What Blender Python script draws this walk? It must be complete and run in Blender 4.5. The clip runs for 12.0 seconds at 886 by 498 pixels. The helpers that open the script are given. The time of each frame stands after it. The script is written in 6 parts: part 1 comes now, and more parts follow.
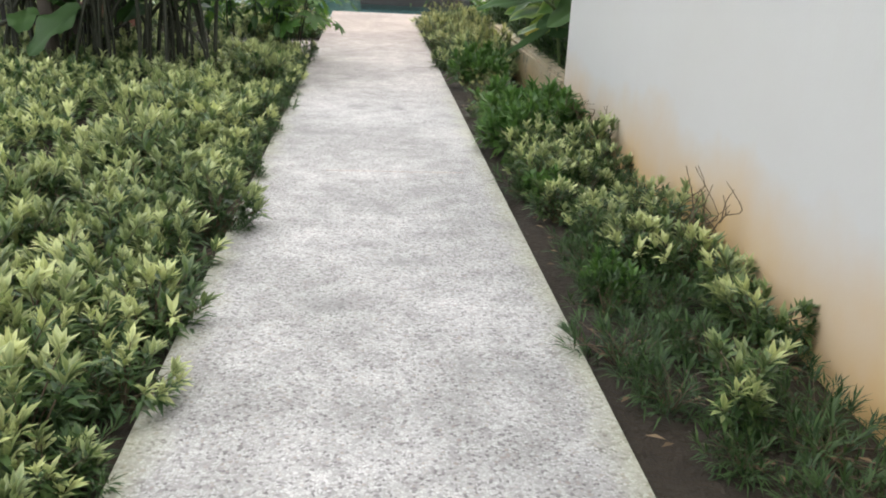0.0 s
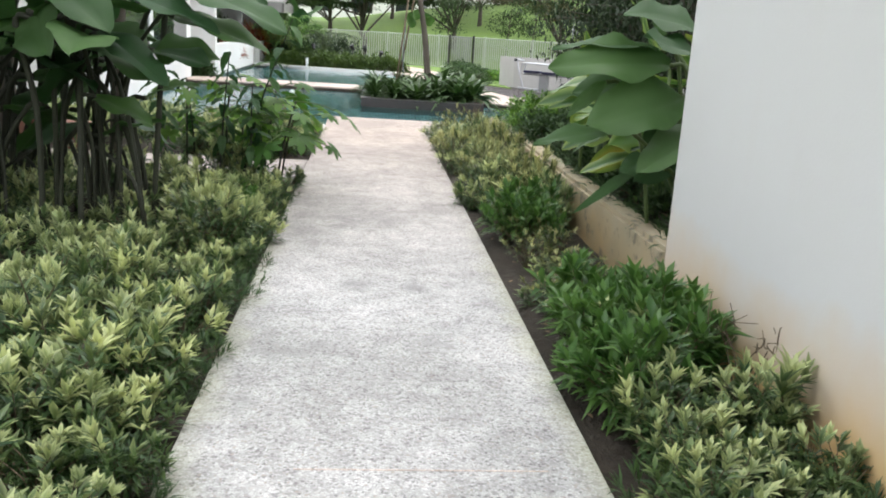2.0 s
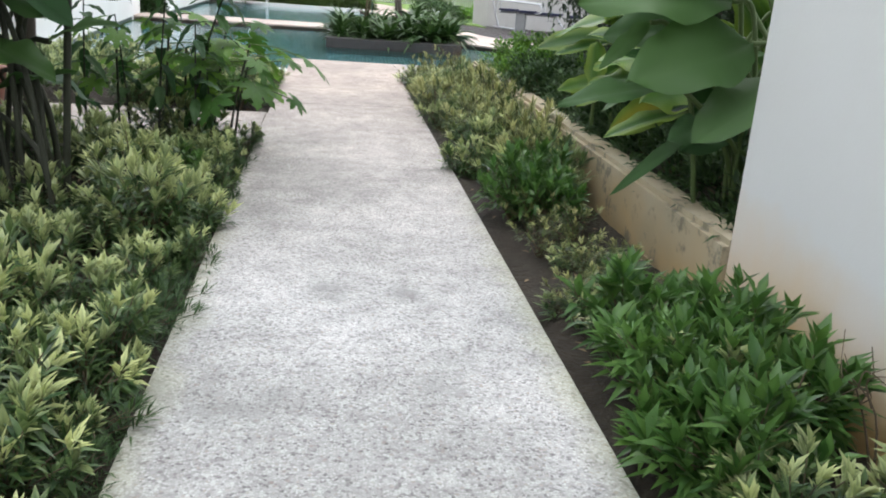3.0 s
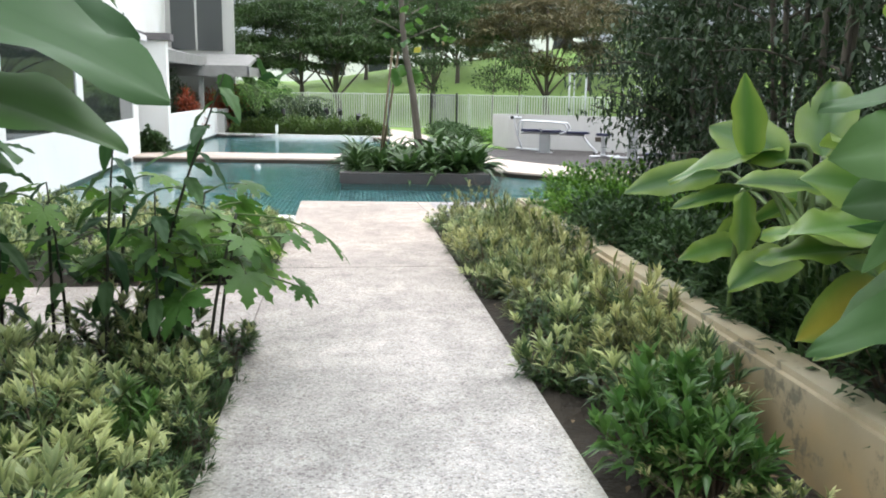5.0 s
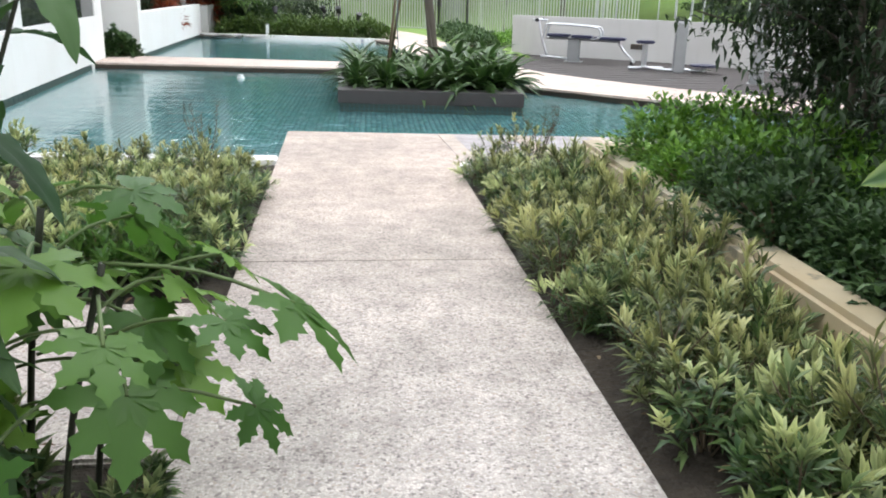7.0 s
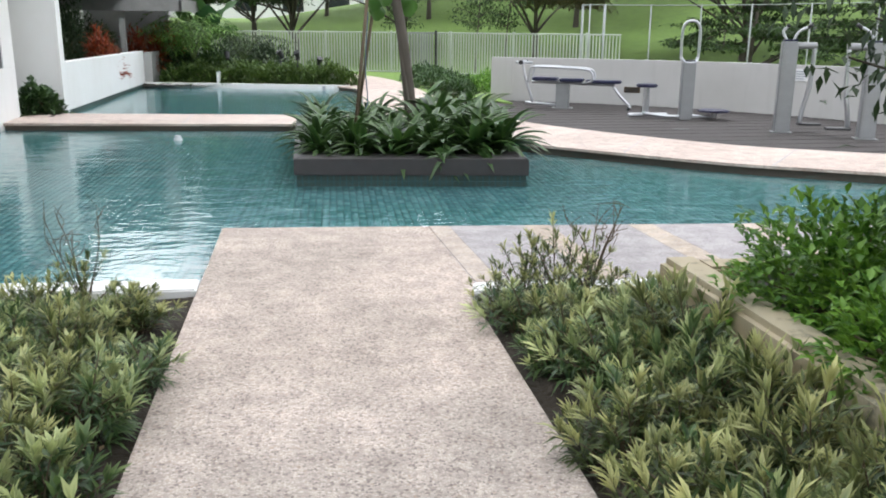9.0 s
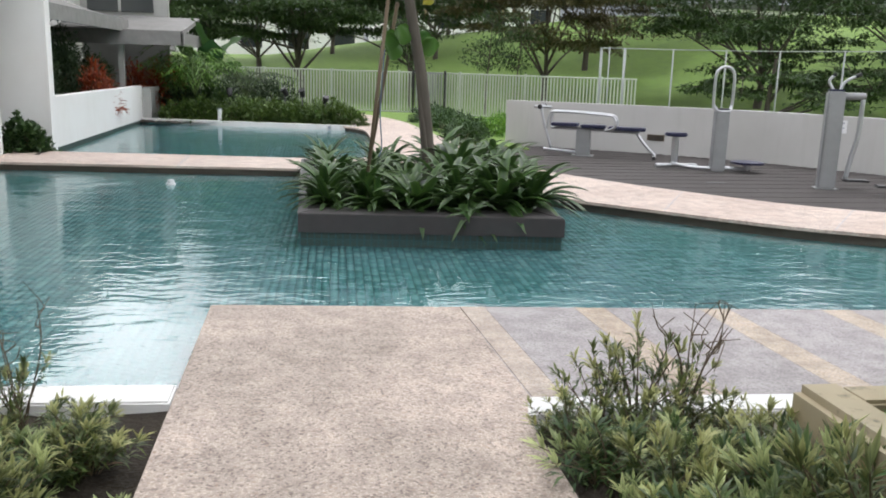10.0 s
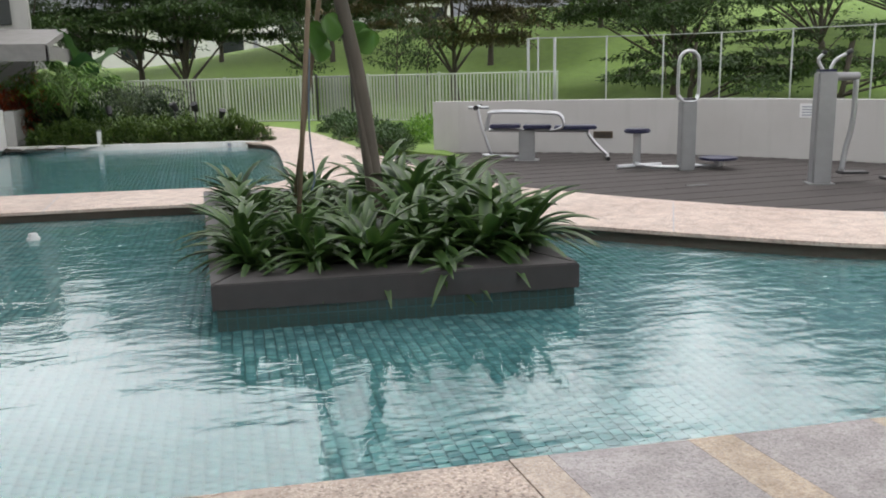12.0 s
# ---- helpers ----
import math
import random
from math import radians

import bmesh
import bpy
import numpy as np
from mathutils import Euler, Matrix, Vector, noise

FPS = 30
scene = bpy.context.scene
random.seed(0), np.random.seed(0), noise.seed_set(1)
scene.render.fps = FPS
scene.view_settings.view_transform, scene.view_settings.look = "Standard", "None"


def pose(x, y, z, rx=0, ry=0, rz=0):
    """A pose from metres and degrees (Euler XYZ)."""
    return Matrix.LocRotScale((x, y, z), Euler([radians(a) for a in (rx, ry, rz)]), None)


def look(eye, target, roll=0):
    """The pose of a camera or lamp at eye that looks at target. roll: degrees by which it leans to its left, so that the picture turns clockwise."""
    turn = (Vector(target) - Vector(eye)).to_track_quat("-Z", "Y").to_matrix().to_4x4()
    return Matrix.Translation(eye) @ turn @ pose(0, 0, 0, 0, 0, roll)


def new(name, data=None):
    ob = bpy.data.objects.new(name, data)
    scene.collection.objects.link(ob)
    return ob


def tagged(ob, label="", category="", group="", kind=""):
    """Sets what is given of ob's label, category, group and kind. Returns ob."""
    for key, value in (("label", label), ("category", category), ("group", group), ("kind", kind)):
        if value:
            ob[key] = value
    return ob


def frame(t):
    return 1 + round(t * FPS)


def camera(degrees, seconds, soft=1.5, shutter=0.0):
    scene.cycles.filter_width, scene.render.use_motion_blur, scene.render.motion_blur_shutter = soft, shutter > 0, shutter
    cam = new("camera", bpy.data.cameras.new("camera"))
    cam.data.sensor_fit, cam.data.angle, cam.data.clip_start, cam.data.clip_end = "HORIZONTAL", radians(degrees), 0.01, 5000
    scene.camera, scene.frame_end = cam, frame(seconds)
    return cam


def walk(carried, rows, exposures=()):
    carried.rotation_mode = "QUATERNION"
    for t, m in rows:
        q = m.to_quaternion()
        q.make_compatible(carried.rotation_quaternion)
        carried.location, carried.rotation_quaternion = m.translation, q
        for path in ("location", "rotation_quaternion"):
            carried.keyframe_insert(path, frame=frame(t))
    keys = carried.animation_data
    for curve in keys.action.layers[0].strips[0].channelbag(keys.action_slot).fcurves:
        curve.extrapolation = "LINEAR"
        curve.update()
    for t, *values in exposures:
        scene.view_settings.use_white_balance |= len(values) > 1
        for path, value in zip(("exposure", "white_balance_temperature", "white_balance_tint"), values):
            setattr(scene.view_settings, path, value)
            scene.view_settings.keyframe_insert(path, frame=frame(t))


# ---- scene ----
cam = camera(55.3, 12.0, soft=1.9)
PATH = [
    (0, (-0.054, 0.056, 1.42), (0.126, 1.924, 0.728), 2.6),
    (0.5, (-0.066, 0.756, 1.408), (0.03, 2.615, 0.677), 2.4),
    (1, (-0.049, 1.341, 1.421), (0.158, 3.218, 0.762), 1.4),
    (1.5, (-0.092, 2.034, 1.432), (0.056, 3.96, 0.915), 2.2),
    (2, (-0.107, 2.689, 1.461), (0.08, 4.617, 0.964), 3.3),
    (2.5, (-0.148, 3.317, 1.429), (0.082, 5.202, 0.801), 4.1),
    (4.5, (-0.158, 5.349, 1.367), (0.192, 7.251, 0.856), 1.8),
    (5, (-0.191, 5.896, 1.432), (0.04, 7.848, 1.065), 0.8),
    (5.5, (-0.179, 6.575, 1.415), (0.223, 8.493, 1.017), 1.8),
    (6, (-0.206, 7.216, 1.404), (0.059, 9.133, 0.901), 2.9),
    (6.5, (-0.228, 7.767, 1.434), (0.038, 9.665, 0.86), 1.5),
    (7, (-0.192, 8.375, 1.418), (0.039, 10.272, 0.828), 1.5),
    (9, (-0.12, 10.81, 1.42), (0.19, 12.72, 0.916), 0.5),
    (9.5, (-0.137, 11.372, 1.447), (0.086, 13.316, 1.03), 1.4),
    (10, (-0.168, 11.933, 1.43), (0.147, 13.864, 1.013), 1.7),
    (10.5, (-0.231, 12.482, 1.441), (0.013, 14.419, 1.005), 0.2),
    (11, (-0.279, 13.066, 1.442), (0.015, 14.991, 0.986), -0.2),
    (11.5, (-0.252, 13.644, 1.415), (0.104, 15.554, 0.94), -0.5),
    (12, (-0.252, 14.139, 1.422), (0.28, 16.021, 1.006), -1.4),
]
EXPOSURES = [(0, -0.84, 6500, 10), (0.5, -0.86, 6500, 10), (2, -0.74, 6350, 9), (2.5, -0.85, 6250, 9), (4.5, -0.74, 6050, 8), (5, -0.56, 6150, 7), (5.5, -0.96, 6100, 8), (6.5, -0.64, 6150, 9), (7, -0.68, 6200, 9), (9, -0.99, 6150, 9), (10.5, -1.32, 6420, 11), (11.5, -1.42, 6480, 11), (12, -1.42, 6500, 11)]
walk(cam, [(t, look(eye, target, roll)) for t, eye, target, roll in PATH], EXPOSURES)

# ---- world and sun ----
SUN_ELEV, SUN_AZ = 58.0, 35.0
world = bpy.data.worlds.new("sky")
scene.world = world
world.use_nodes = True
wn, wl = world.node_tree.nodes, world.node_tree.links
wn.clear()
w_out = wn.new("ShaderNodeOutputWorld")
w_bg = wn.new("ShaderNodeBackground")
w_sky = wn.new("ShaderNodeTexSky")
w_sky.sky_type = "NISHITA"
w_sky.sun_disc = False
w_sky.sun_elevation, w_sky.sun_rotation = radians(SUN_ELEV), radians(SUN_AZ)
w_co = wn.new("ShaderNodeTexCoord")
w_no = wn.new("ShaderNodeTexNoise")
w_no.inputs["Scale"].default_value, w_no.inputs["Detail"].default_value = 2.6, 7.0
w_ra = wn.new("ShaderNodeValToRGB")
w_ra.color_ramp.elements[0].position, w_ra.color_ramp.elements[1].position = 0.30, 0.42
w_mx = wn.new("ShaderNodeMix")
w_mx.data_type = "RGBA"
w_mx.inputs[7].default_value = (6.0, 6.3, 6.9, 1)
w_rb = wn.new("ShaderNodeValToRGB")
w_rb.color_ramp.elements[0].position, w_rb.color_ramp.elements[1].position = 0.495, 0.575
w_my = wn.new("ShaderNodeMix")
w_my.data_type = "RGBA"
w_my.inputs[7].default_value = (108.0, 108.0, 109.0, 1)
w_of = wn.new("ShaderNodeVectorMath")
w_of.operation = "ADD"
w_of.inputs[1].default_value = (8.0, -2.73, -5.63)
wl.new(w_co.outputs["Generated"], w_of.inputs[0])
wl.new(w_of.outputs[0], w_no.inputs["Vector"])
wl.new(w_no.outputs["Fac"], w_ra.inputs["Fac"])
wl.new(w_ra.outputs["Color"], w_mx.inputs[0])
wl.new(w_sky.outputs["Color"], w_mx.inputs[6])
wl.new(w_no.outputs["Fac"], w_rb.inputs["Fac"])
wl.new(w_rb.outputs["Color"], w_my.inputs[0])
wl.new(w_mx.outputs[2], w_my.inputs[6])
wl.new(w_my.outputs[2], w_bg.inputs["Color"])
w_bg.inputs["Strength"].default_value = 0.10
wl.new(w_bg.outputs["Background"], w_out.inputs["Surface"])

sun = new("sun", bpy.data.lights.new("sun", "SUN"))
sun.data.energy, sun.data.angle, sun.data.color = 1.5, radians(12), (1.0, 0.96, 0.9)
az, el = radians(SUN_AZ), radians(SUN_ELEV)
sun.matrix_world = look((math.sin(az) * math.cos(el) * 40, math.cos(az) * math.cos(el) * 40, math.sin(el) * 40), (0, 0, 0))

# ---- materials ----
WATER_Z, COPE_Z, DECK_Z = -0.12, -0.03, -0.08


class Mat:
    """A node material with a few shorthands."""

    def __init__(self, name, rough=0.6, metal=0.0):
        self.m = bpy.data.materials.new(name)
        self.m.use_nodes = True
        self.t = self.m.node_tree
        self.b = self.t.nodes["Principled BSDF"]
        self.b.inputs["Roughness"].default_value, self.b.inputs["Metallic"].default_value = rough, metal

    def n(self, kind, **ins):
        node = self.t.nodes.new(kind)
        for k, v in ins.items():
            node.inputs[k.replace("_", " ")].default_value = v
        return node

    def link(self, a, b):
        self.t.links.new(a, b)
        return self

    def obj(self):
        return self.n("ShaderNodeTexCoord").outputs["Object"]

    def place(self):
        return self.n("ShaderNodeNewGeometry").outputs["Position"]

    def island(self):
        return self.n("ShaderNodeNewGeometry").outputs["Random Per Island"]

    def rand(self):
        return self.n("ShaderNodeObjectInfo").outputs["Random"]

    def noise(self, co, scale, detail=4.0, rough=0.55):
        k = self.n("ShaderNodeTexNoise", Scale=scale, Detail=detail, Roughness=rough)
        self.link(co, k.inputs["Vector"])
        return k.outputs["Fac"]

    def cells(self, co, scale, out="Color", feature="F1"):
        k = self.n("ShaderNodeTexVoronoi", Scale=scale)
        k.feature = feature
        self.link(co, k.inputs["Vector"])
        return k.outputs[out]

    def ramp(self, fac, *stops):
        k = self.n("ShaderNodeValToRGB")
        e = k.color_ramp.elements
        while len(e) < len(stops):
            e.new(0.5)
        for el_, (p, c) in zip(e, stops):
            el_.position, el_.color = p, (*c, 1) if len(c) == 3 else c
        self.link(fac, k.inputs["Fac"])
        return k.outputs["Color"]

    def mix(self, fac, a, b, how="MIX"):
        k = self.n("ShaderNodeMix")
        k.data_type, k.blend_type = "RGBA", how
        for slot, v in ((0, fac), (6, a), (7, b)):
            if isinstance(v, (int, float)):
                k.inputs[slot].default_value = v
            elif isinstance(v, tuple):
                k.inputs[slot].default_value = (*v, 1)
            else:
                self.link(v, k.inputs[slot])
        return k.outputs[2]

    def math(self, how, a, b=0.0):
        k = self.n("ShaderNodeMath")
        k.operation = how
        for slot, v in ((0, a), (1, b)):
            if isinstance(v, (int, float)):
                k.inputs[slot].default_value = v
            else:
                self.link(v, k.inputs[slot])
        return k.outputs[0]

    def axis(self, co, which):
        k = self.n("ShaderNodeSeparateXYZ")
        self.link(co, k.inputs[0])
        return k.outputs[which]

    def colour(self, c):
        if isinstance(c, tuple):
            self.b.inputs["Base Color"].default_value = (*c, 1)
        else:
            self.link(c, self.b.inputs["Base Color"])
        return self

    def bump(self, h, strength=0.3, dist=0.01):
        k = self.n("ShaderNodeBump", Strength=strength, Distance=dist)
        self.link(h, k.inputs["Height"])
        self.link(k.outputs["Normal"], self.b.inputs["Normal"])
        return self


def pebble(name, stones, stain, algae=False, scale=120.0):
    """Washed pebble concrete: small stones in grey cement, stains and, at the edges, algae."""
    k = Mat(name, 0.75)
    co = k.place()
    hue = k.cells(co, scale)
    base = k.ramp(k.axis(hue, 0), *stones)
    joint = k.cells(co, scale, "Distance", "DISTANCE_TO_EDGE")
    base = k.mix(k.ramp(joint, (0.0, (1, 1, 1)), (0.10, (0, 0, 0))), base, (0.40, 0.375, 0.36))
    big = k.noise(co, 0.9, 5.0)
    base = k.mix(k.ramp(big, (0.38, (1, 1, 1)), (0.62, (0, 0, 0))), base, stain, "MULTIPLY")
    mid = k.noise(co, 6.0, 5.0)
    base = k.mix(k.ramp(mid, (0.30, (1, 1, 1)), (0.60, (0, 0, 0))), base, (0.74, 0.73, 0.73), "MULTIPLY")
    fine = k.noise(co, 38.0, 3.0, 0.7)
    base = k.mix(k.ramp(fine, (0.36, (1, 1, 1)), (0.52, (0, 0, 0))), base, (0.85, 0.83, 0.82), "MULTIPLY")
    if algae:
        side = k.math("ABSOLUTE", k.axis(co, 0))
        wob = k.math("ADD", side, k.math("MULTIPLY", k.noise(co, 3.0, 5.0), 0.28))
        south = k.ramp(k.math("MULTIPLY", k.axis(co, 1), 0.1), (0.75, (1, 1, 1)), (1.0, (0, 0, 0)))
        edge = k.mix(1.0, k.ramp(wob, (0.76, (0, 0, 0)), (0.96, (0.6, 0.6, 0.6))), south, "MULTIPLY")
        base = k.mix(edge, base, (0.33, 0.32, 0.17))
        spots = k.noise(co, 2.1, 3.0)
        base = k.mix(k.mix(1.0, k.ramp(spots, (0.60, (0, 0, 0)), (0.74, (0.7, 0.7, 0.7))), south, "MULTIPLY"), base, (0.20, 0.19, 0.18))
        north = k.ramp(k.math("MULTIPLY", k.axis(co, 1), 0.05), (0.36, (0.94, 0.985, 1.0)), (0.72, (1.0, 0.88, 0.785)))
        base = k.mix(1.0, base, north, "MULTIPLY")
    k.colour(base)
    return k.bump(joint, 0.4, 0.003).m


PATH_MAT = pebble("washed_pebble", ((0.0, (0.22, 0.20, 0.195)), (0.10, (0.32, 0.295, 0.285)), (0.20, (0.44, 0.41, 0.395)), (0.55, (0.56, 0.525, 0.505)), (0.9, (0.67, 0.64, 0.615)), (1.0, (0.40, 0.33, 0.29))), (0.70, 0.70, 0.70), True, 95.0)
COPE_MAT = pebble("pink_pebble", ((0.0, (0.44, 0.33, 0.27)), (0.4, (0.64, 0.51, 0.43)), (1.0, (0.75, 0.63, 0.54))), (0.86, 0.83, 0.82), False, 90.0)
OCHRE_MAT = pebble("ochre_pebble", ((0.0, (0.40, 0.31, 0.225)), (0.4, (0.54, 0.435, 0.33)), (1.0, (0.62, 0.52, 0.41))), (0.86, 0.84, 0.82))
PEACH_MAT = pebble("peach_pebble", ((0.0, (0.36, 0.285, 0.225)), (0.4, (0.49, 0.40, 0.325)), (1.0, (0.58, 0.49, 0.41))), (0.86, 0.84, 0.83))
MAUVE_MAT = pebble("mauve_pebble", ((0.0, (0.25, 0.228, 0.235)), (0.4, (0.365, 0.335, 0.34)), (1.0, (0.46, 0.425, 0.425))), (0.86, 0.86, 0.86))


def plaster(name, tone, dirt, foot=None, moss=0.0):
    """Painted render with faint trowel marks and stains; foot: the earth splashed on its base."""
    k = Mat(name, 0.8)
    co = k.place()
    base = k.mix(k.ramp(k.noise(co, 0.7, 5.0), (0.42, (0, 0, 0)), (0.75, (0.5, 0.5, 0.5))), tone, dirt)
    stretch = k.n("ShaderNodeMapping")
    stretch.inputs["Scale"].default_value = (3.0, 3.0, 0.35)
    k.link(co, stretch.inputs["Vector"])
    base = k.mix(k.ramp(k.noise(stretch.outputs[0], 2.0, 4.0), (0.55, (0, 0, 0)), (0.8, (0.35, 0.35, 0.35))), base, dirt)
    if foot:
        up = k.axis(co, 2)
        low = k.math("SUBTRACT", k.math("ADD", up, k.math("MULTIPLY", k.noise(co, 1.3, 4.0), -0.75)), -0.34)
        base = k.mix(k.ramp(low, (0.0, (1.0, 1.0, 1.0)), (0.55, (0, 0, 0))), base, foot)
    if moss:
        base = k.mix(k.ramp(k.noise(co, 5.5, 6.0, 0.65), (0.55, (0, 0, 0)), (0.63, (0.75, 0.75, 0.75))), base, (0.10, 0.10, 0.075))
        base = k.mix(k.ramp(k.noise(co, 2.1, 4.0), (0.45, (0, 0, 0)), (0.7, (0.6, 0.6, 0.6))), base, (0.27, 0.24, 0.155))
    k.colour(base)
    return k.bump(k.noise(co, 60.0, 3.0), 0.12, 0.004).m


WALL_MAT = plaster("white_render", (0.72, 0.715, 0.70), (0.62, 0.60, 0.56))
WALL_STAINED = plaster("white_render_stained", (0.565, 0.57, 0.57), (0.545, 0.535, 0.515), (0.58, 0.39, 0.17))
LOW_MAT = plaster("low_wall_render", (0.40, 0.385, 0.31), (0.27, 0.255, 0.195), (0.38, 0.27, 0.13), 1.0)
PARAPET = plaster("weathered_white_render", (0.47, 0.46, 0.445), (0.37, 0.355, 0.33))
CONC_MAT = plaster("grey_concrete", (0.36, 0.36, 0.34), (0.22, 0.22, 0.2))


def plain(name, tone, rough, metal=0.0, grain=25.0, vary=0.18):
    k = Mat(name, rough, metal)
    co = k.obj()
    k.colour(k.mix(k.noise(co, grain, 4.0), tone, tuple(c * (1 - vary) for c in tone)))
    return k.bump(k.noise(co, grain * 3, 3.0), 0.08, 0.003).m


STEEL = plain("grey_painted_steel", (0.30, 0.305, 0.31), 0.42, 0.2, 7.0, 0.3)
CHROME = plain("silver_tube", (0.52, 0.53, 0.55), 0.3, 0.75)
NAVY = plain("navy_vinyl", (0.014, 0.016, 0.055), 0.5)
BLACK = plain("black_plastic", (0.02, 0.02, 0.022), 0.5)
FENCE_MAT = plain("pale_fence_paint", (0.43, 0.47, 0.39), 0.55)
TALL_FENCE = plain("grey_fence_paint", (0.36, 0.38, 0.37), 0.55)
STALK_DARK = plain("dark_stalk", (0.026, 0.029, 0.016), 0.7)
SLATE = plain("dark_slate", (0.058, 0.052, 0.052), 0.6, 0.0, 9.0, 0.4)
WHITE = plain("white_paint", (0.80, 0.80, 0.80), 0.5)
TERRA = plain("terracotta", (0.17, 0.075, 0.05), 0.75)
SIGN_INK = plain("grey_ink", (0.35, 0.37, 0.42), 0.6)
LOUVRE = plain("dark_louvre", (0.045, 0.042, 0.04), 0.5)
ROOF_MAT = plain("grey_roof_sheet", (0.15, 0.14, 0.145), 0.8, 0.0, 3.0, 0.35)
# brown edge stone, with the shade below the coping in its dark tone
EDGE_STONE = plain("brown_shaded_pool_edge", (0.15, 0.112, 0.09), 0.8, 0.0, 12.0, 0.4)
TILED_ROOF = plain("weathered_roof_tile", (0.27, 0.26, 0.25), 0.85, 0.0, 5.0, 0.45)
ROPE = plain("blue_grey_cord", (0.10, 0.14, 0.19), 0.8)

k = Mat("soil", 0.95)
co = k.place()
k.colour(k.mix(k.noise(co, 14.0, 6.0), (0.013, 0.010, 0.006), (0.044, 0.032, 0.020)))
SOIL = k.bump(k.noise(co, 40.0, 5.0), 0.8, 0.03).m

k = Mat("grass", 0.9)
co = k.place()
g = k.mix(k.noise(co, 0.12, 4.0), (0.13, 0.23, 0.04), (0.22, 0.335, 0.066))
g = k.mix(k.ramp(k.noise(co, 2.5, 6.0), (0.35, (0, 0, 0)), (0.7, (0.6, 0.6, 0.6))), g, (0.12, 0.19, 0.05))
k.colour(g)
GRASS = k.bump(k.noise(co, 25.0, 5.0), 0.6, 0.05).m

k = Mat("pool_tile", 0.25)
t_ = k.math("FRACT", k.math("ADD", k.island(), k.rand()))
k.colour(k.mix(0.25, k.ramp(t_, (0.0, (0.05, 0.165, 0.185)), (0.35, (0.085, 0.25, 0.265)), (0.7, (0.13, 0.33, 0.34)), (1.0, (0.21, 0.41, 0.41))), k.ramp(k.noise(k.place(), 0.8), (0.3, (0.10, 0.25, 0.27)), (0.7, (0.18, 0.35, 0.35)))))
TILE = k.m
# tone holds both the grime and the shadow below the planter's edge stone
TILE_GRIMY_SHADED = plain("grimy_shaded_waterline_tile", (0.065, 0.105, 0.095), 0.4, 0.0, 14.0, 0.6)
GROUT = plain("pool_grout", (0.05, 0.13, 0.145), 0.8)

k = Mat("pool_water", 0.0)
k.b.inputs["Transmission Weight"].default_value, k.b.inputs["IOR"].default_value = 1.0, 1.33
k.colour((0.86, 0.97, 0.97))
st = k.n("ShaderNodeMapping")
st.inputs["Scale"].default_value = (1.0, 1.7, 1.0)
k.link(k.place(), st.inputs["Vector"])
wv = k.math("ADD", k.noise(st.outputs[0], 1.6, 3.0, 0.45), k.math("MULTIPLY", k.noise(st.outputs[0], 7.0, 3.0, 0.5), 0.42))
WATER = k.bump(wv, 0.35, 0.025).m

k = Mat("deck_timber", 0.9)
gr = k.n("ShaderNodeMapping")
gr.inputs["Scale"].default_value = (1.5, 40.0, 40.0)
k.link(k.place(), gr.inputs["Vector"])
d = k.mix(k.rand(), (0.046, 0.038, 0.037), (0.058, 0.049, 0.046))
k.colour(k.mix(k.ramp(k.noise(gr.outputs[0], 1.0, 5.0), (0.35, (0, 0, 0)), (0.7, (0.7, 0.7, 0.7))), d, (0.04, 0.033, 0.03)))
DECK = k.bump(k.noise(gr.outputs[0], 1.0, 5.0), 0.3, 0.003).m

k = Mat("bark", 0.9)
gr = k.n("ShaderNodeMapping")
gr.inputs["Scale"].default_value = (14.0, 14.0, 3.0)
k.link(k.place(), gr.inputs["Vector"])
bk = k.noise(gr.outputs[0], 1.0, 6.0)
k.colour(k.mix(bk, (0.045, 0.038, 0.03), (0.13, 0.11, 0.09)))
BARK = k.bump(bk, 0.6, 0.02).m
STEM_GREEN = plain("green_stem", (0.10, 0.15, 0.045), 0.6)
TWIG = plain("brown_twig", (0.13, 0.095, 0.06), 0.85)

k = Mat("window_glass", 0.03)
k.colour((0.03, 0.035, 0.035))
k.b.inputs["Specular IOR Level"].default_value = 0.7
GLASS = k.m


def leafy(name, dark, light, rim=None, rough=0.5, see=0.35, odd=None):
    """Leaf tissue: each leaf its own tone; rim: the pale variegated edge; odd: the colour of the few old leaves."""
    k = Mat(name, rough)
    r = k.math("FRACT", k.math("ADD", k.island(), k.rand()))
    c = k.mix(r, dark, light)
    if odd:
        c = k.mix(k.ramp(r, (0.90, (0, 0, 0)), (0.96, (1, 1, 1))), c, odd)
    if rim:
        at = k.n("ShaderNodeAttribute")
        at.attribute_name = "rim"
        far = k.math("MULTIPLY", at.outputs["Fac"], k.math("ADD", 0.62, k.math("MULTIPLY", k.noise(k.place(), 2.2, 3.0), 0.9)))
        c = k.mix(k.ramp(far, (0.25, (0, 0, 0)), (0.95, (1, 1, 1))), c, rim)
    c = k.mix(k.ramp(k.noise(k.place(), 1.1, 3.0), (0.35, (1, 1, 1)), (0.65, (0, 0, 0))), c, (0.78, 0.82, 0.85), "MULTIPLY")
    k.colour(c)
    tr = k.n("ShaderNodeBsdfTranslucent")
    k.link(c, tr.inputs["Color"])
    mx = k.n("ShaderNodeMixShader", Fac=see)
    out = k.t.nodes["Material Output"]
    k.link(k.b.outputs[0], mx.inputs[1]).link(tr.outputs[0], mx.inputs[2]).link(mx.outputs[0], out.inputs["Surface"])
    return k.m


